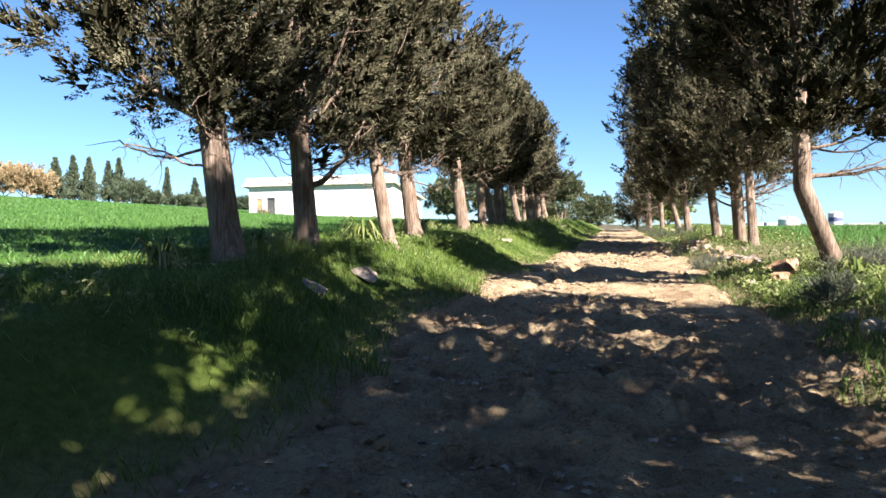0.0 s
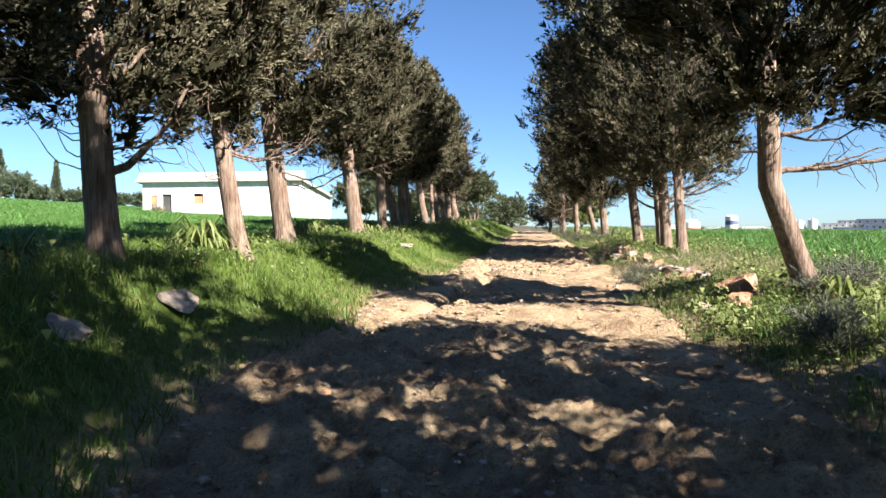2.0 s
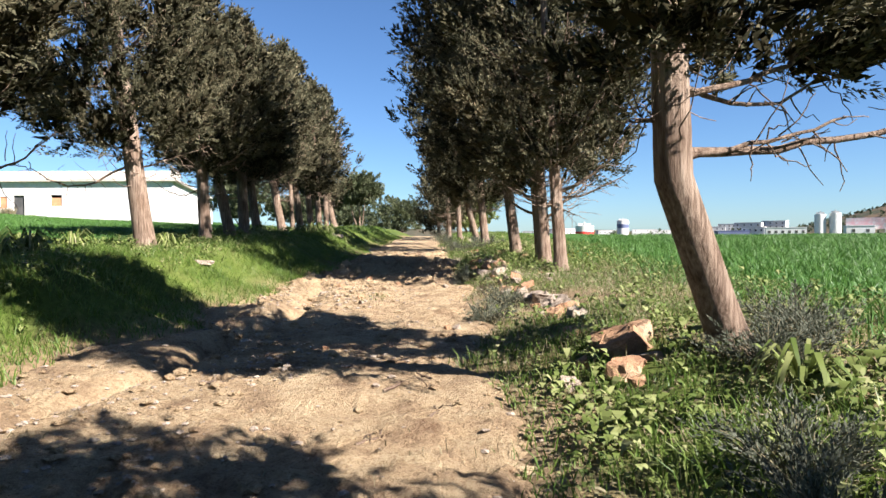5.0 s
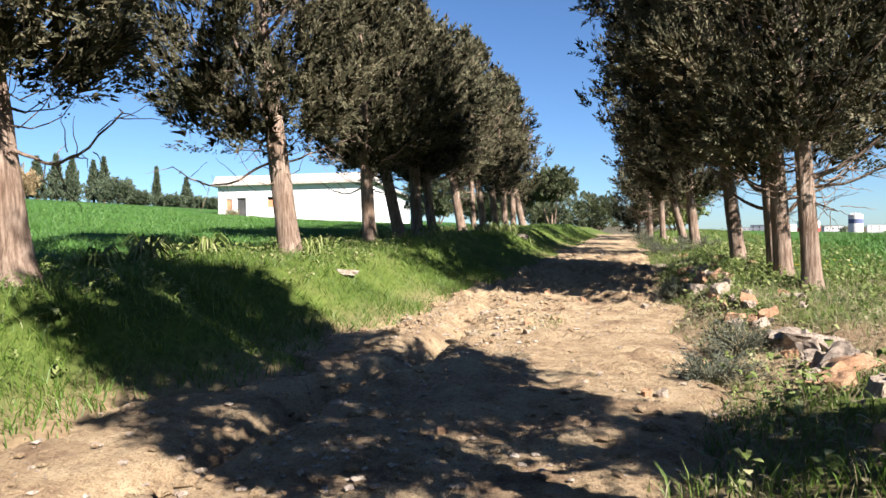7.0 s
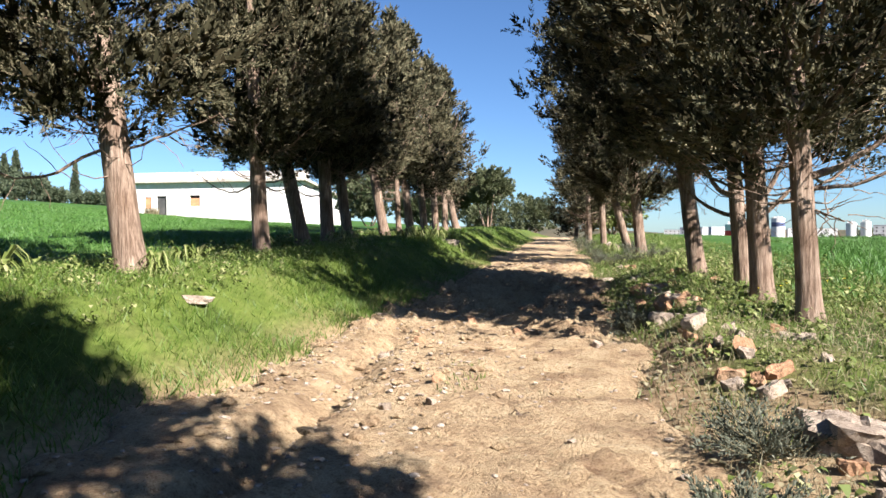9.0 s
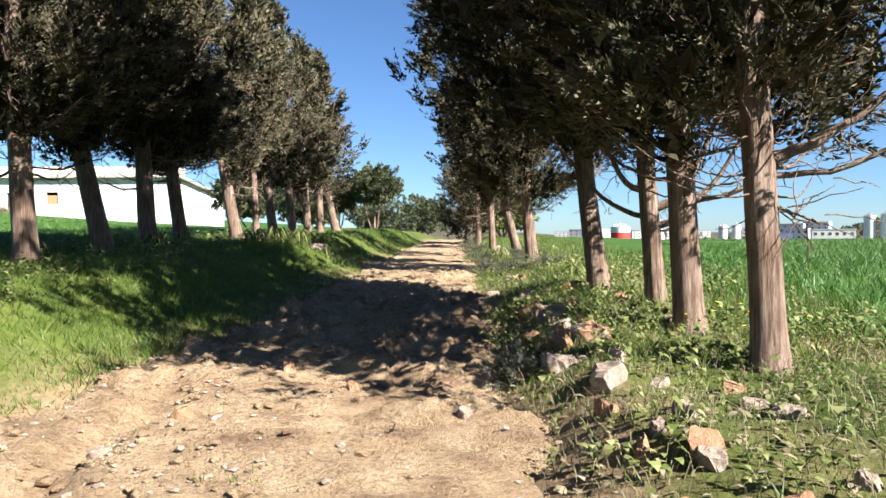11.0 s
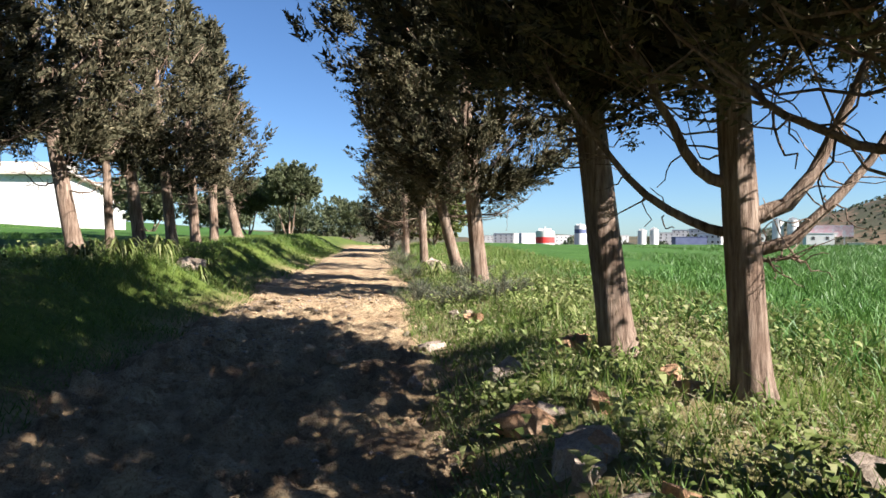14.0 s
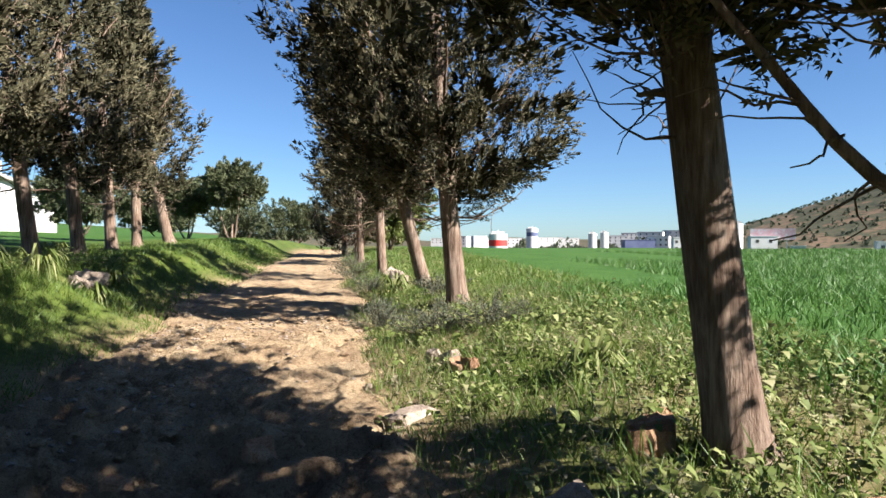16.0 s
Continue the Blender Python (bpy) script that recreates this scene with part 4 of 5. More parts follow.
# ---- house ----
def build_house():
    corner, away = Vector((-8.5, 89.6, 3.32)), Vector((-28.2, 93.2, 3.32))
    along = (away - corner).normalized()
    back = Vector((-along.y, along.x, 0))
    if back.y < 0:
        back = -back
    m = Matrix((( -along.x, back.x, 0, away.x), (-along.y, back.y, 0, away.y), (0, 0, 1, 3.32), (0, 0, 0, 1)))
    house = empty("house", m, "long white single-storey house with a low sloping pale roof", "house")
    L, D, HF, HB = (away - corner).length, 15.4, 4.84, 3.2

    def wall_panel(x0, x1, y0, y1, z0, z1):
        return part("wall", box(x0, x1, y0, y1, z0, z1), M_PLASTER, house)
    # front wall with three openings: x from, x to, sill, head
    holes = [(1.1, 1.87, 1.92, 3.25), (2.53, 3.74, 0.55, 3.36), (6.6, 7.8, 2.15, 3.4)]
    x = 0.0
    for a, b, lo, hi in holes:
        wall_panel(x, a, 0, 0.25, 0, HF)
        wall_panel(a, b, 0, 0.25, 0, lo)
        wall_panel(a, b, 0, 0.25, hi, HF)
        x = b
    wall_panel(x, L, 0, 0.25, 0, HF)
    wall_panel(0.25, L - 0.25, D - 0.25, D, 0, HB)
    for x0 in (0, L - 0.25):
        bm = box(x0, x0 + 0.25, 0.25, D, 0, 1)
        for vt in bm.verts:
            if vt.co.z > 0.5:
                vt.co.z = HF if vt.co.y < 1 else HB
        part("wall", bm, M_PLASTER, house)
    bm = box(-0.7, L + 0.5, -0.55, D + 0.5, 0, 0.28)
    for vt in bm.verts:
        vt.co.z += HF + 0.25 + (HB - HF) * (vt.co.y / D) if vt.co.y > 0 else HF + 0.02
    part("roof", bm, M_ROOFING, house, "pale weathered roof slab")
    bm = box(-0.6, L + 0.4, -0.3, 1.2, HF + 0.3, HF + 1.25)
    for vt in bm.verts:
        if vt.co.z > HF + 0.6 and vt.co.y < 0.5:
            vt.co.y = 0.5
    part("parapet", bm, M_ROOFING, house, "pale sloping parapet over the eave")
    part("shutter", box(1.1, 1.87, 0.1, 0.16, 1.92, 3.25), M_BRICKRED, house, "orange closed shutter")
    part("window", box(6.6, 7.8, 0.1, 0.16, 2.15, 3.08), M_BRICKRED, house, "window opening filled with orange bricks")
    for k, (a, h) in enumerate(((2.05, 1.9), (2.6, 1.5), (4.9, 0.8))):
        rng = np.random.RandomState(70 + k)
        n = 160
        v, f = blades(a + 0.3 * rng.randn(n), -0.6 + 0.2 * rng.randn(n), np.zeros(n), h * (0.5 + 0.6 * rng.rand(n)), 0.07, rng, 0.4)
        ob = obj_from_arrays("reed_clump", v, f, M_DRY if k < 2 else M_BROAD)
        ob.matrix_basis = m @ Matrix.Translation((0, 0, 0.5))
        tagged(ob, "tall dry reeds growing by the doorway" if k < 2 else "green bush at the foot of the wall", "plant")
    part("doorway", box(2.53, 3.74, 0.18, 0.24, 0.55, 3.36), M_SHADE, house, "dark open doorway")

    ob = part("garden_wall", box(-6.5, -0.4, 0.6, 0.9, 0, 1.35, bevel=0.03), M_PLASTER)
    ob.matrix_basis = m
    tagged(ob, "low whitewashed garden wall beside the house", "wall")


build_house()


# ---- far trees on the rise ----
def far_spot(bearing, dist, x0=3.86, y0=9.19):
    return x0 + dist * math.sin(radians(bearing)), y0 + dist * math.cos(radians(bearing))


def far_cypress(bearing, dist, tall, radius, seed, name="far_cypress", mat=None, label="distant dark cypress on the skyline"):
    x, y = far_spot(bearing, dist)
    rng = np.random.RandomState(seed)
    tree = empty(name, Matrix.Translation((x, y, height(x, y) - 0.1)), label, "tree", "distant skyline trees")
    v, f = tube([(0, 0, 0), (0, 0, tall * 0.5), (0.1, 0, tall * 0.9)], [0.3, 0.2, 0.05], 8)
    obj_from_arrays("trunk", v, f, M_BARK, tree, True)
    n = 420
    s = rng.rand(n)
    a = rng.rand(n) * 6.283
    r = 1.25 * radius * (1 - s) ** 1.05 * (0.3 + 0.7 * rng.rand(n)) * (1 + 0.9 * W2.rough(a + seed, s * 9, 2))
    c = np.stack([np.cos(a) * r, np.sin(a) * r, 0.4 + s * (tall - 0.4)], -1)
    axis = np.stack([np.cos(a) * 0.5, np.sin(a) * 0.5, np.ones(n)], -1)
    axis /= np.linalg.norm(axis, axis=1)[:, None]
    v, f = sprays(c, axis, 16, np.full(n, 0.35), np.full(n, 1.1), 0.5, 0.26, rng)
    obj_from_arrays("crown", v, f, mat or M_FAR_LEAF, tree)


for i, (b, d, h, r) in enumerate([(-41.5, 170, 8.5, 2.4), (-39.5, 175, 9, 2.3), (-33.2, 175, 9.0, 2.6), (-32.0, 178, 10, 2.2), (-31.0, 174, 9.6, 2.2), (-29.6, 180, 9.4, 2.0), (-28.9, 176, 10.2, 2.1), (-27.2, 185, 5.6, 1.6),
                                  (-25.3, 190, 9.6, 1.1), (-23.2, 195, 7.4, 1.9)]):
    far_cypress(b, d, h, r, 300 + i)
for i, (b, d, h, r) in enumerate([(-36.6, 168, 7.0, 4.0), (-35.2, 170, 7.4, 4.2), (-34.2, 172, 6.0, 3.4)]):
    x, y = far_spot(b, d)
    round_tree(x, y, h, 0.5, r, 320 + i, M_RUSSET, 260, 40, 0.4, name="bare_tree", label="distant leafless russet tree on the skyline")
for i, (b, d, h, r) in enumerate([(-28.0, 165, 6.6, 4.4), (-26.4, 178, 3.6, 2.8), (-24.3, 180, 3.4, 3.6), (-22.4, 182, 3.2, 3.4), (-21.2, 180, 3.0, 3.0), (-19.6, 170, 3.6, 3.6)]):
    x, y = far_spot(b, d)
    round_tree(x, y, h * 0.85, 0.2, r * 0.85, 330 + i, M_FAR_LEAF, 260, 40, 0.4, name="distant_bush", label="distant rounded green bush on the field edge")


# ---- town below the field ----
def town_spot(bearing, dist):
    return 6.7 + dist * math.sin(radians(bearing)), 20.9 + dist * math.cos(radians(bearing))


def building(bearing, dist, wide, deep, top, mat, label, turn=0, storeys=0, bays=0, name="town_building", low=-9.0, roof=None):
    x, y = town_spot(bearing, dist)
    b = empty(name, pose(x, y, low, 0, 0, -bearing + turn), label, "building", "town beyond the field")
    part("wall", box(-wide / 2, wide / 2, -deep / 2, deep / 2, 0, top - low), mat, b)
    part("roof", box(-wide / 2 - 0.15, wide / 2 + 0.15, -deep / 2 - 0.15, deep / 2 + 0.15, top - low + 0.004, top - low + 0.35), roof or M_CONCRETE, b)
    for s in range(storeys):
        for k in range(bays):
            cx = -wide / 2 + wide * (k + 0.5) / bays
            cz = top - low - 1.7 - 2.9 * s
            part("window", box(cx - 0.55, cx + 0.55, -deep / 2 - 0.06, -deep / 2 + 0.1, cz - 0.6, cz + 0.6), M_SHADE, b)
    return b


def silo(bearing, dist, radius, top, bands, label, low=-9.0, name="silo", cap=True):
    x, y = town_spot(bearing, dist)
    b = empty(name, pose(x, y, low, 0, 0, -bearing), label, "silo", "town beyond the field")
    edges = [low] + [z for z, _ in bands] + [top]
    mats = [M_PLASTER] + [m for _, m in bands]
    for z0, z1, m in zip(edges[:-1], edges[1:], mats):
        bm = bmesh.new()
        bmesh.ops.create_cone(bm, cap_ends=True, segments=28, radius1=radius, radius2=radius, depth=z1 - z0)
        bmesh.ops.translate(bm, vec=(0, 0, (z0 + z1) / 2 - low), verts=bm.verts)
        part("drum", bm, m, b, smooth_faces=False)
    if cap:
        part("rail", box(-radius * 0.7, radius * 0.7, -0.08, 0.08, top - low, top - low + 1.0), M_CONCRETE, b)
        part("vent", box(-0.25, 0.25, -0.25, 0.25, top - low, top - low + 1.6), M_CONCRETE, b)
    return b


silo(25.25, 250, 3.4, 5.2, [(0.9, M_RED), (3.1, M_PLASTER)], "round white storage tank with a broad red band", name="storage_tank")
silo(28.05, 455, 3.8, 11.2, [(6.1, M_BLUE), (8.7, M_PLASTER)], "white water tower with a blue band", name="water_tower")
silo(32.9, 400, 2.5, 7.0, [], "tall pale concrete silo")
silo(33.8, 400, 2.4, 7.6, [], "tall pale concrete silo")
silo(42.7, 350, 2.4, 10.4, [], "tall white grain silo")
silo(43.7, 350, 2.4, 10.9, [], "tall white grain silo")
building(36.6, 420, 20, 12, 3.4, M_BLUE, "long shed with a dark blue roof", 12, 0, 0, name="shed", roof=M_BLUE)
building(38.0, 420, 12, 9, 5.4, M_PLASTER, "pale flat-roofed town block", -8, 2, 4)
building(40.4, 330, 16, 10, 4.2, M_PLASTER, "white two-storey block with small windows", 6, 2, 6)
building(45.4, 300, 9.5, 8, 4.4, M_PLASTER, "cream flat-roofed workshop below the hill", 10, 1, 2)
building(50.0, 260, 20, 9, -0.4, M_PLASTER, "long low white warehouse", -6, 0, 0, name="warehouse")
building(53.6, 270, 9, 8, 2.4, M_PLASTER, "white two-storey house at the foot of the hill", 8, 1, 3)
building(47.8, 290, 5, 6, 0.6, M_CONCRETE, "small grey concrete shed by the road", 0, 0, 0, name="shed")
building(57.0, 280, 14, 9, 2.0, M_PLASTER, "white block at the foot of the hill", -10, 1, 4)
for i, (b, d, w, top, st) in enumerate([(22.0, 700, 22, 8, 3), (22.9, 760, 16, 6.4, 2), (23.7, 720, 14, 8.4, 3), (24.5, 800, 20, 7, 2), (26.6, 640, 16, 5.6, 2), (29.5, 900, 30, 8, 2),
                                        (31.0, 860, 24, 7, 2), (34.9, 650, 18, 8, 3), (35.8, 700, 16, 11, 4), (37.4, 600, 20, 10.5, 3), (39.2, 620, 18, 12, 4), (20.5, 800, 18, 6.5, 2)]):
    building(b, d, w, 14, top, (M_PLASTER, M_CONCRETE)[i % 3 == 1], "far pale apartment block of the town", (i * 37) % 40 - 20, st, 4)


def billboard():
    x, y = town_spot(46.1, 300)
    b = empty("billboard", pose(x, y, -9, 0, 0, -46.1), "faded white and pink billboard on posts", "billboard")
    part("panel", box(-8, 8, -0.15, 0.15, 12.2, 16.6), M_PINK, b, "faded pink and white printed face")
    for px in (-5, 0, 5):
        part("post", box(px - 0.2, px + 0.2, 0.15, 0.5, 0, 16), M_CONCRETE, b)


billboard()


def mast():
    x, y = town_spot(52.3, 800)
    b = empty("radio_mast", pose(x, y, height(x, y)), "thin lattice mast on the hilltop", "mast")
    part("pole", box(-0.35, 0.35, -0.35, 0.35, 0, 22), M_CONCRETE, b)
    part("antenna", box(-1.2, 1.2, -0.5, 0.5, 17, 21), M_CONCRETE, b)


mast()


def tree_belt():
    """Dark woods between the town's buildings and shrubs on the hill."""
    rng = np.random.RandomState(77)
    cs, sizes = [], []
    for k in range(240):
        b = 26 + 13 * rng.rand()
        d = 480 + 60 * rng.rand()
        if 27.4 < b < 28.8:
            continue
        x, y = town_spot(b, d)
        cs.append((x, y, -6 + 8.5 * rng.rand() * (0.5 + 0.5 * math.sin(b * 2.1)) + 2.5))
        sizes.append(2.2)
    for k in range(1500):
        b = 37 + 30 * rng.rand()
        d = 420 + 480 * rng.rand()
        x, y = town_spot(b, d)
        cs.append((x, y, height(x, y) + 0.8))
        sizes.append(0.8 + 2.2 * rng.rand() ** 2)
    cs, sizes = np.array(cs), np.array(sizes)
    n = len(cs)
    axis = np.tile([0.0, 0.0, 1.0], (n, 1))
    v, f = sprays(cs, axis + rng.normal(size=(n, 3)) * 0.2, 34, sizes, sizes * 1.3, 1.3, 0.9, rng)
    tagged(obj_from_arrays("distant_scrub", v, f, M_FAR_LEAF), "dark woods in the town and scrub over the hill", "scrub", kind="stuff")


tree_belt()


def build_gravel():
    """Clods and pebbles on the track."""
    rng = np.random.RandomState(9)
    base = np.array([(1, 0, 0), (0, 1, 0), (-1, 0, 0), (0, -1, 0), (0.2, 0.2, 0.8), (0, 0, -0.5), (0.7, 0.6, 0.45), (-0.6, 0.6, 0.5), (-0.6, -0.6, 0.4), (0.6, -0.7, 0.5)], float)
    bm = bmesh.new()
    vs = [bm.verts.new(p) for p in base]
    r = bmesh.ops.convex_hull(bm, input=vs)
    bm.verts.index_update()
    used = [vt for vt in bm.verts if vt.link_faces]
    for i, vt in enumerate(used):
        vt.index = i
    hull_v = np.array([vt.co[:] for vt in used])
    hull_f = np.array([[vt.index for vt in fc.verts] for fc in bm.faces if len(fc.verts) == 3])
    bm.free()
    for name, count, s0, s1, mat, label in (("gravel", 17000, 0.006, 0.034, M_PALE, "small pale pebbles strewn over the clay track"), ("clods", 8000, 0.012, 0.06, M_SOIL, "crumbled clods of dry earth on the track")):
        u, v = scatter(-2.3, 2.4, 1, 34, count / 155, rng)
        clump = W1.rough(u * 0.8 + 9, v * 0.6, 3)
        keep = rng.rand(len(u)) < np.clip(0.45 + 1.6 * clump, 0.08, 1)
        u, v = u[keep], v[keep]
        el, er = track_edges(v)
        ok = (u > el - 0.15) & (u < er + 0.25)
        u, v = u[ok], v[ok]
        x, y = to_xy(u, v)
        n = len(u)
        size = s0 + (s1 - s0) * rng.rand(n) ** 3
        a = rng.rand(n) * 6.283
        shape = hull_v[None] * (0.7 + 0.6 * rng.rand(n, 1, 3)) * size[:, None, None]
        ca, sa = np.cos(a)[:, None], np.sin(a)[:, None]
        px = shape[..., 0] * ca - shape[..., 1] * sa + x[:, None]
        py = shape[..., 0] * sa + shape[..., 1] * ca + y[:, None]
        pz = shape[..., 2] * 0.8 + (np.maximum(track_surface(u, v), land(u, v)) + size * 0.1)[:, None]
        verts = np.stack([px, py, pz], -1).reshape(-1, 3)
        faces = (hull_f[None] + (np.arange(n) * len(hull_v))[:, None, None]).reshape(-1, 3)
        tagged(obj_from_arrays(name, verts, faces, mat), label, name, kind="stuff")


build_gravel()


# ---- weeds ----
def leaf_arrays(base, out, length, width, rise, droop):
    """Bent ovate leaves, six triangles each."""
    n = len(base)
    up = np.array([0, 0, 1.0])
    side = np.cross(out, up)
    side /= np.linalg.norm(side, axis=1)[:, None]
    L, Wd = length[:, None], width[:, None]
    p1 = base + out * L * 0.2 + up * (rise * 0.6)[:, None]
    p2 = base + out * L * 0.5 + up * (rise * 1.05 - droop * 0.1)[:, None]
    p3 = base + out * L * 0.8 + up * (rise - droop * 0.45)[:, None]
    tip = base + out * L + up * (rise * 0.8 - droop)[:, None]
    v = np.stack([base, p1 - side * Wd * 0.34, p1 + side * Wd * 0.34, p2 - side * Wd * 0.5, p2 + side * Wd * 0.5, p3 - side * Wd * 0.34, p3 + side * Wd * 0.34, tip], 1).reshape(-1, 3)
    k = np.arange(n)[:, None] * 8
    return v, np.concatenate([k + [0, 2, 1], k + [1, 2, 3], k + [2, 4, 3], k + [3, 4, 5], k + [4, 6, 5], k + [5, 6, 7]])


def build_weeds():
    rng = np.random.RandomState(31)
    sets = []
    for u0, u1, v0, v1, d in ((1.9, 6.2, 2, 33, 32), (-5.2, -2.4, 1, 36, 24), (2.0, 6.0, 33, 50, 10), (2.2, 5.2, 20, 24, 14), (3.2, 5.6, 19, 30, 34)):
        u, v = scatter(u0, u1, v0, v1, d, rng, lambda p, q: np.clip(0.55 + 1.5 * W3.rough(p * 0.8, q * 0.6, 3), 0.05, 1) * on_verge(p, q) * (1 - 0.6 * smooth(16, 17.5, q) * (1 - smooth(20, 22, q)) * (p > 0)))
        x, y, z = lay(u, v)
        k = 7
        n = len(u) * k
        size = np.repeat(0.5 + 0.9 * rng.rand(len(u)) ** 1.6, k)
        a = rng.rand(n) * 6.283
        out = np.stack([np.cos(a), np.sin(a), 0 * a], -1)
        base = np.stack([np.repeat(x, k), np.repeat(y, k), np.repeat(z, k)], -1) + out * 0.015 + np.array([0, 0, 1]) * (rng.rand(n, 1) * 0.15 * size[:, None])
        le = (0.028 + 0.048 * rng.rand(n)) * size
        sets.append(leaf_arrays(base, out, le, le * (0.5 + 0.35 * rng.rand(n)), le * (0.2 + 0.6 * rng.rand(n)), le * 0.5 * rng.rand(n)))
    v, f = join_arrays(sets)
    tagged(obj_from_arrays("broadleaf_weeds", v, f, M_BROAD), "low broad-leaved green weeds filling the verge", "weeds", kind="stuff")


build_weeds()


def strap_plant(x, y, count, length, seed, label="clump of arching strap-shaped green leaves"):
    rng = np.random.RandomState(seed)
    ob = empty("asphodel_plant", Matrix.Translation((x, y, height(x, y))), label, "plant", "leafy clumps on the verge")
    a = rng.rand(count) * 6.283
    out = np.stack([np.cos(a), np.sin(a), 0 * a], -1)
    le = length * (0.6 + 0.6 * rng.rand(count))
    v, f = leaf_arrays(out * 0.03, out, le * 0.8, 0.022 + 0.016 * rng.rand(count), le * (0.45 + 0.4 * rng.rand(count)), le * (0.3 + 0.5 * rng.rand(count)))
    obj_from_arrays("foliage", v, f, M_BROAD, ob, True)


for i, (x, y, c, le) in enumerate([(4.75, 31.3, 60, 0.42), (5.35, 31.6, 50, 0.4), (5.5, 33.6, 60, 0.42), (1.2, 19.9, 40, 0.3), (-0.2, 17.4, 60, 0.4), (-0.6, 18.3, 60, 0.42), (-0.85, 12.35, 80, 0.5), (-1.9, 9.9, 60, 0.4), (-2.5, 8.2, 60, 0.42),
                                     (2.6, 26.2, 50, 0.4), (6.0, 9.9, 40, 0.34), (9.3, 25.2, 50, 0.36), (10.2, 33.2, 60, 0.42), (3.9, 29.6, 50, 0.36), (-0.1, 19.0, 60, 0.4), (4.3, 30.4, 60, 0.4)] + [(0.2 + 0.225 * (yy - 19) - 0.35 + 0.5 * math.sin(yy * 7), yy, 36, 0.3) for yy in (12.2, 16.4, 20.9, 21.7, 22.5, 24.6, 25.9, 28.9, 34.6, 36.0, 38.2)]):
    strap_plant(x, y, c, le, 500 + i)


def leafy_plant(x, y, count, length, seed):
    rng = np.random.RandomState(seed)
    ob = empty("arum_plant", Matrix.Translation((x, y, height(x, y))), "leafy clump of broad pale green leaves among stones", "plant", "broad-leaved plants in the verge")
    count = int(count * 1.7)
    a = rng.rand(count) * 6.283
    out = np.stack([np.cos(a), np.sin(a), 0 * a], -1)
    le = 0.72 * length * (0.4 + 0.8 * rng.rand(count))
    base = out * (0.02 + 0.2 * rng.rand(count, 1)) + np.array([0, 0, 1]) * 0.12 * rng.rand(count, 1)
    v, f = leaf_arrays(base, out, le, le * (0.5 + 0.2 * rng.rand(count)), le * (0.2 + 0.5 * rng.rand(count)), le * (0.2 + 0.5 * rng.rand(count)))
    obj_from_arrays("foliage", v, f, M_BROAD, ob, True)


for i, (x, y, c, le) in enumerate([(4.95, 10.3, 46, 0.11), (5.1, 10.75, 40, 0.1), (5.2, 11.3, 36, 0.09), (4.85, 9.9, 40, 0.11), (5.25, 10.15, 34, 0.1), (6.35, 9.95, 50, 0.13), (6.7, 10.1, 46, 0.13), (6.0, 9.6, 44, 0.12), (5.75, 11.9, 40, 0.1),
                                     (6.3, 11.6, 44, 0.12), (7.95, 19.3, 40, 0.1), (8.2, 19.0, 40, 0.1), (8.5, 19.2, 36, 0.1), (8.6, 21.0, 40, 0.1), (8.9, 21.5, 36, 0.1), (8.3, 20.6, 30, 0.09), (9.1, 22.7, 40, 0.1), (8.7, 22.9, 36, 0.09)] + [(8.9 + 0.225 * (k * 0.62) + 0.7 * math.sin(k * 2.3), 23.9 + k * 0.62, 34, 0.085) for k in range(14)]):
    leafy_plant(x, y, c, le, 800 + i)


def scrub(x, y, radius, tall, seed, label="wiry grey-green scrub bush in the verge"):
    rng = np.random.RandomState(seed)
    ob = empty("scrub_bush", Matrix.Translation((x, y, height(x, y) - 0.02)), label, "bush", "scrub bushes along the verge")
    pieces, tips = [], []
    for k in range(46):
        az = rng.rand() * 360
        s = np.linspace(0, 1, 6)[:, None]
        reach = radius * rng.rand() ** 0.5
        line = s * heading(az) * reach + np.array([0, 0, 1]) * s ** 0.8 * tall * (1.1 - 0.55 * reach / radius) * (0.6 + 0.5 * rng.rand()) + np.cumsum(rng.randn(6, 3), 0) * 0.012
        pieces.append(tube(line, 0.004 * (1 - 0.6 * s[:, 0]), 4))
        tips += [line[2], line[3], line[4], line[5]]
    v, f = join_arrays(pieces)
    obj_from_arrays("stem_tangle", v, f, M_DRY, ob, True)
    c = np.array(tips)
    axis = c / (np.linalg.norm(c, axis=1)[:, None] + 1e-6)
    v, f = sprays(c, axis, 22, np.full(len(c), 0.05), np.full(len(c), 0.14), 0.035, 0.009, rng)
    obj_from_arrays("foliage", v, f, M_GREY, ob)


for i, (x, y, r, h) in enumerate([(6.7, 10.6, 0.5, 0.42), (6.15, 10.4, 0.4, 0.32), (7.0, 11.2, 0.45, 0.4), (6.85, 20.05, 0.28, 0.26), (6.75, 19.75, 0.26, 0.22), (9.7, 27.9, 0.6, 0.45), (9.2, 28.3, 0.5, 0.4), (6.1, 15.4, 0.4, 0.28),
                                     (5.6, 14.5, 0.35, 0.26), (8.9, 29.6, 0.5, 0.4), (5.0, 8.6, 0.4, 0.35), (5.3, 9.1, 0.4, 0.4), (10.4, 31.2, 0.5, 0.4), (10.0, 34.5, 0.6, 0.5), (10.6, 38.0, 0.7, 0.6), (11.5, 42.0, 0.8, 0.7)]):
    scrub(x, y, r, h, 540 + i)


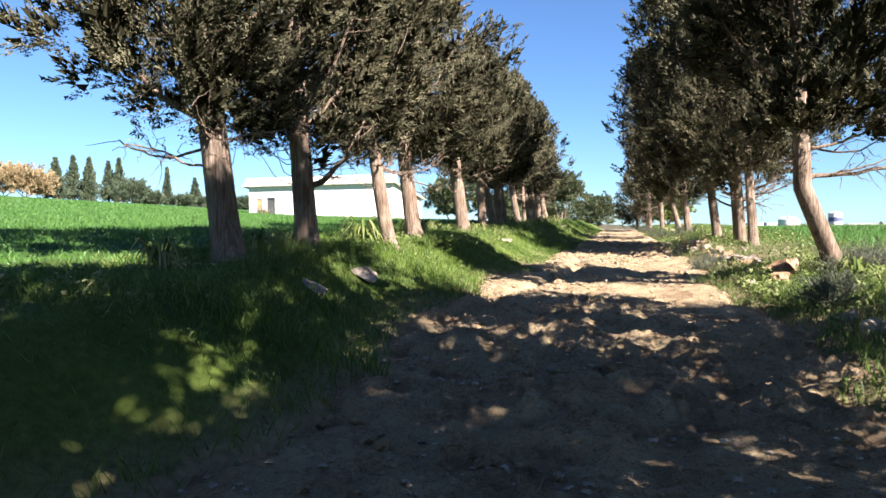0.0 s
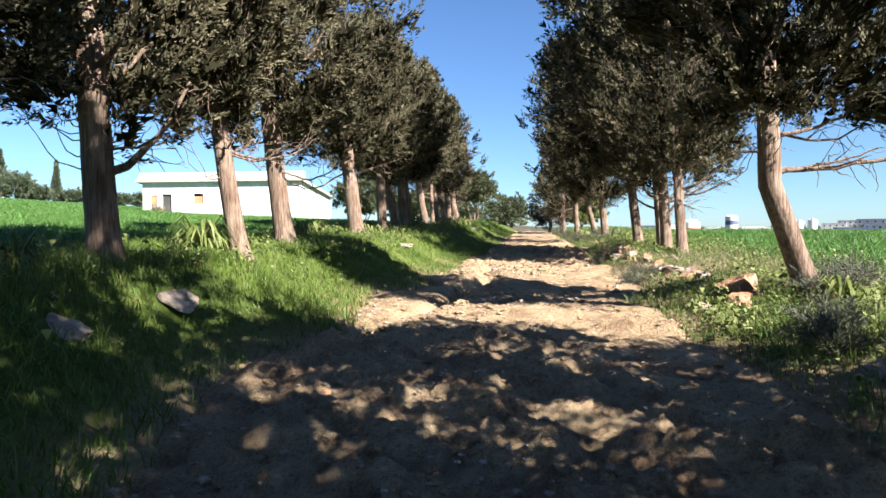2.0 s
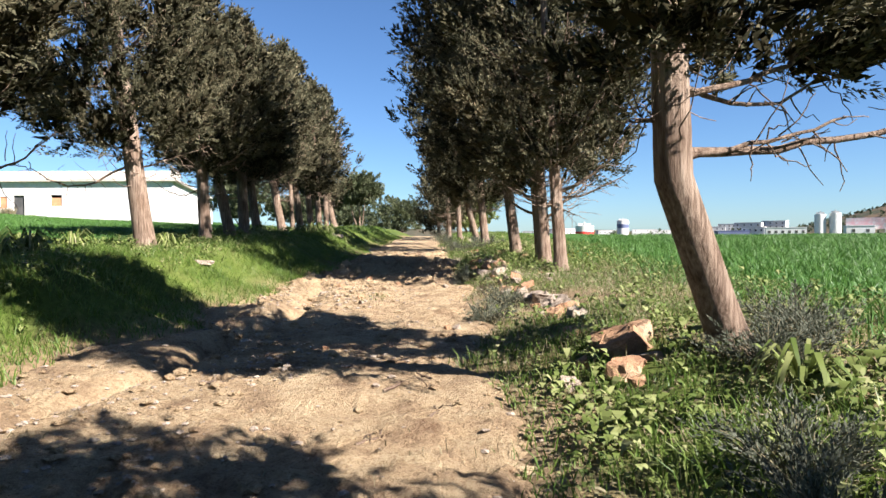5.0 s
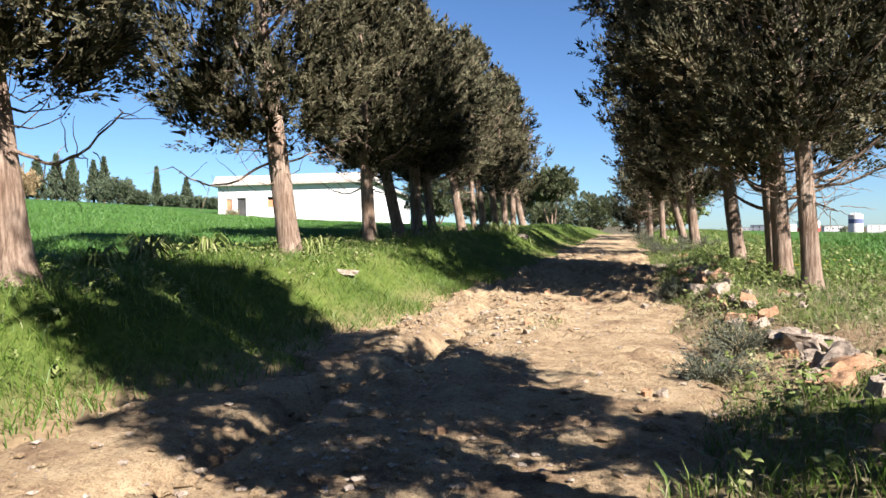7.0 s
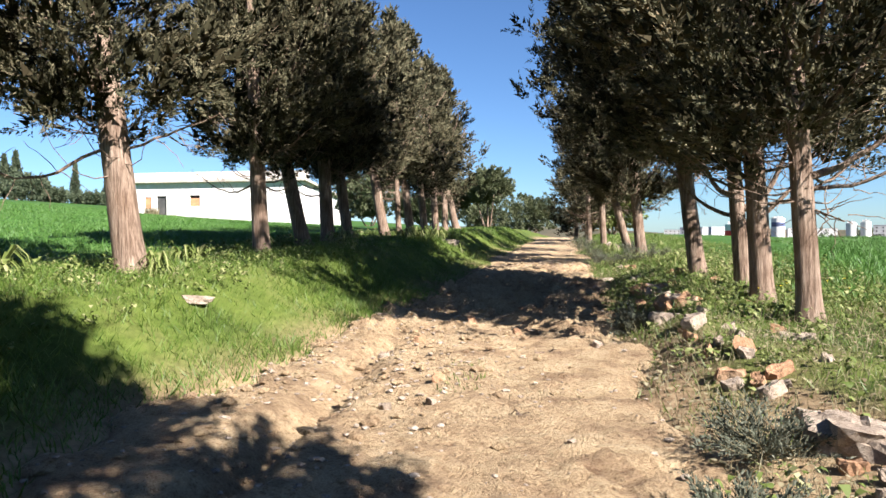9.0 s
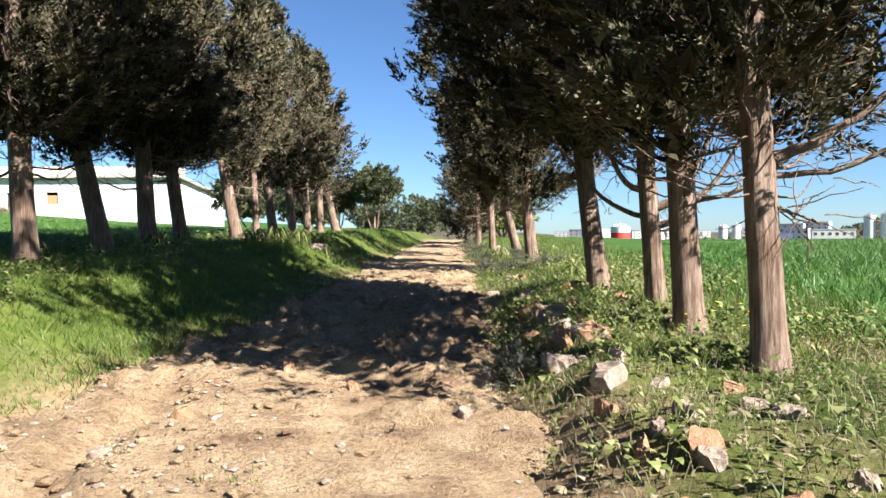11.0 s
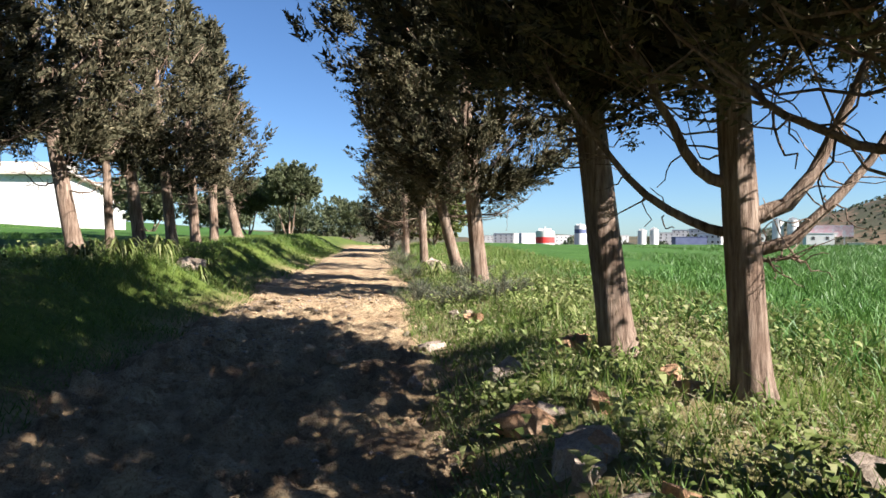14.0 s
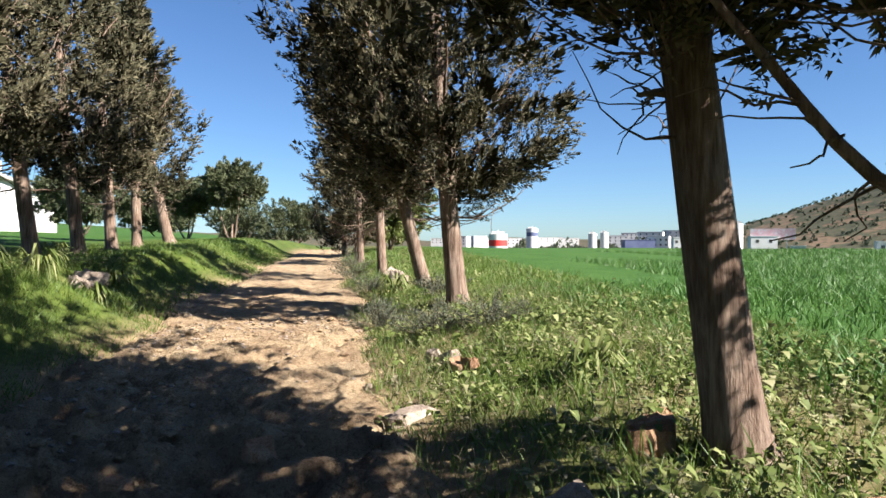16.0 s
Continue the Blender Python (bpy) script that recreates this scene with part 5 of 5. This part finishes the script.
def flower(x, y, tall, seed):
    rng = np.random.RandomState(seed)
    ob = empty("yellow_flower", Matrix.Translation((x, y, height(x, y))), "small yellow daisy on a thin stem", "flower", "yellow flowers by the trunks")
    top = np.array([0.03 * rng.randn(), 0.03 * rng.randn(), tall])
    s = np.linspace(0, 1, 5)[:, None]
    v, f = tube(s * top, np.full(5, 0.0025), 4)
    obj_from_arrays("stem", v, f, M_GRASS, ob)
    a = np.linspace(0, 6.283, 9)[:-1]
    out = np.stack([np.cos(a), np.sin(a), 0 * a + 0.15], -1)
    v, f = leaf_arrays(np.tile(top, (8, 1)), out, np.full(8, 0.022), np.full(8, 0.012), np.full(8, 0.006), np.full(8, 0.003))
    obj_from_arrays("flower_head", v, f, M_YELLOW, ob)


_rng = np.random.RandomState(5)
for i in range(16):
    flower(8.85 + 0.28 * _rng.randn(), 19.95 + 0.35 * _rng.randn(), 0.16 + 0.16 * _rng.rand(), 600 + i)


def fallen_twig(x, y, length, seed):
    rng = np.random.RandomState(seed)
    (v, f), line = branch_arrays(np.array([0.0, 0, 0.012]), heading(rng.rand() * 360), length, 0.05, 0.0, 0.009, rng, 5, length * 0.35)
    v[:, 2] = np.clip(v[:, 2], 0, 0.05)
    ob = obj_from_arrays("fallen_twig", v, f, M_BARK, None, True)
    ob.matrix_basis = Matrix.Translation((x, y, height(x, y) + 0.004))
    tagged(ob, "small dry cypress twig lying on the clay track", "twig", "fallen twigs")


for i, (x, y, le) in enumerate([(3.9, 11.5, 0.4), (4.1, 10.9, 0.3), (3.6, 10.6, 0.25), (4.3, 11.8, 0.2), (2.6, 12.1, 0.2), (3.2, 15.9, 0.25), (4.9, 16.4, 0.2), (5.4, 18.6, 0.3), (6.0, 19.6, 0.25), (2.2, 9.4, 0.3)]):
    fallen_twig(x, y, le, 700 + i)


def build_litter():
    """Brown fallen sprays and dead leaves under the trees."""
    rng = np.random.RandomState(41)
    u1, v1 = scatter(1.9, 5.2, 3, 34, 120, rng)
    u2, v2 = scatter(-4.8, -3.0, 3, 34, 30, rng)
    u, v = np.concatenate([u1, u2]), np.concatenate([v1, v2])
    x, y, z = lay(u, v)
    n = len(u)
    a = rng.rand(n) * 6.283
    out = np.stack([np.cos(a), np.sin(a), 0.2 * rng.randn(n)], -1)
    le = 0.02 + 0.06 * rng.rand(n)
    vv, ff = leaf_arrays(np.stack([x, y, z + 0.01 + 0.03 * rng.rand(n)], -1), out, le, le * (0.25 + 0.4 * rng.rand(n)), le * 0.2, le * 0.1)
    tagged(obj_from_arrays("leaf_litter", vv, ff, M_DRY), "brown fallen leaves and sprays under the cypresses", "litter", kind="stuff")


build_litter()
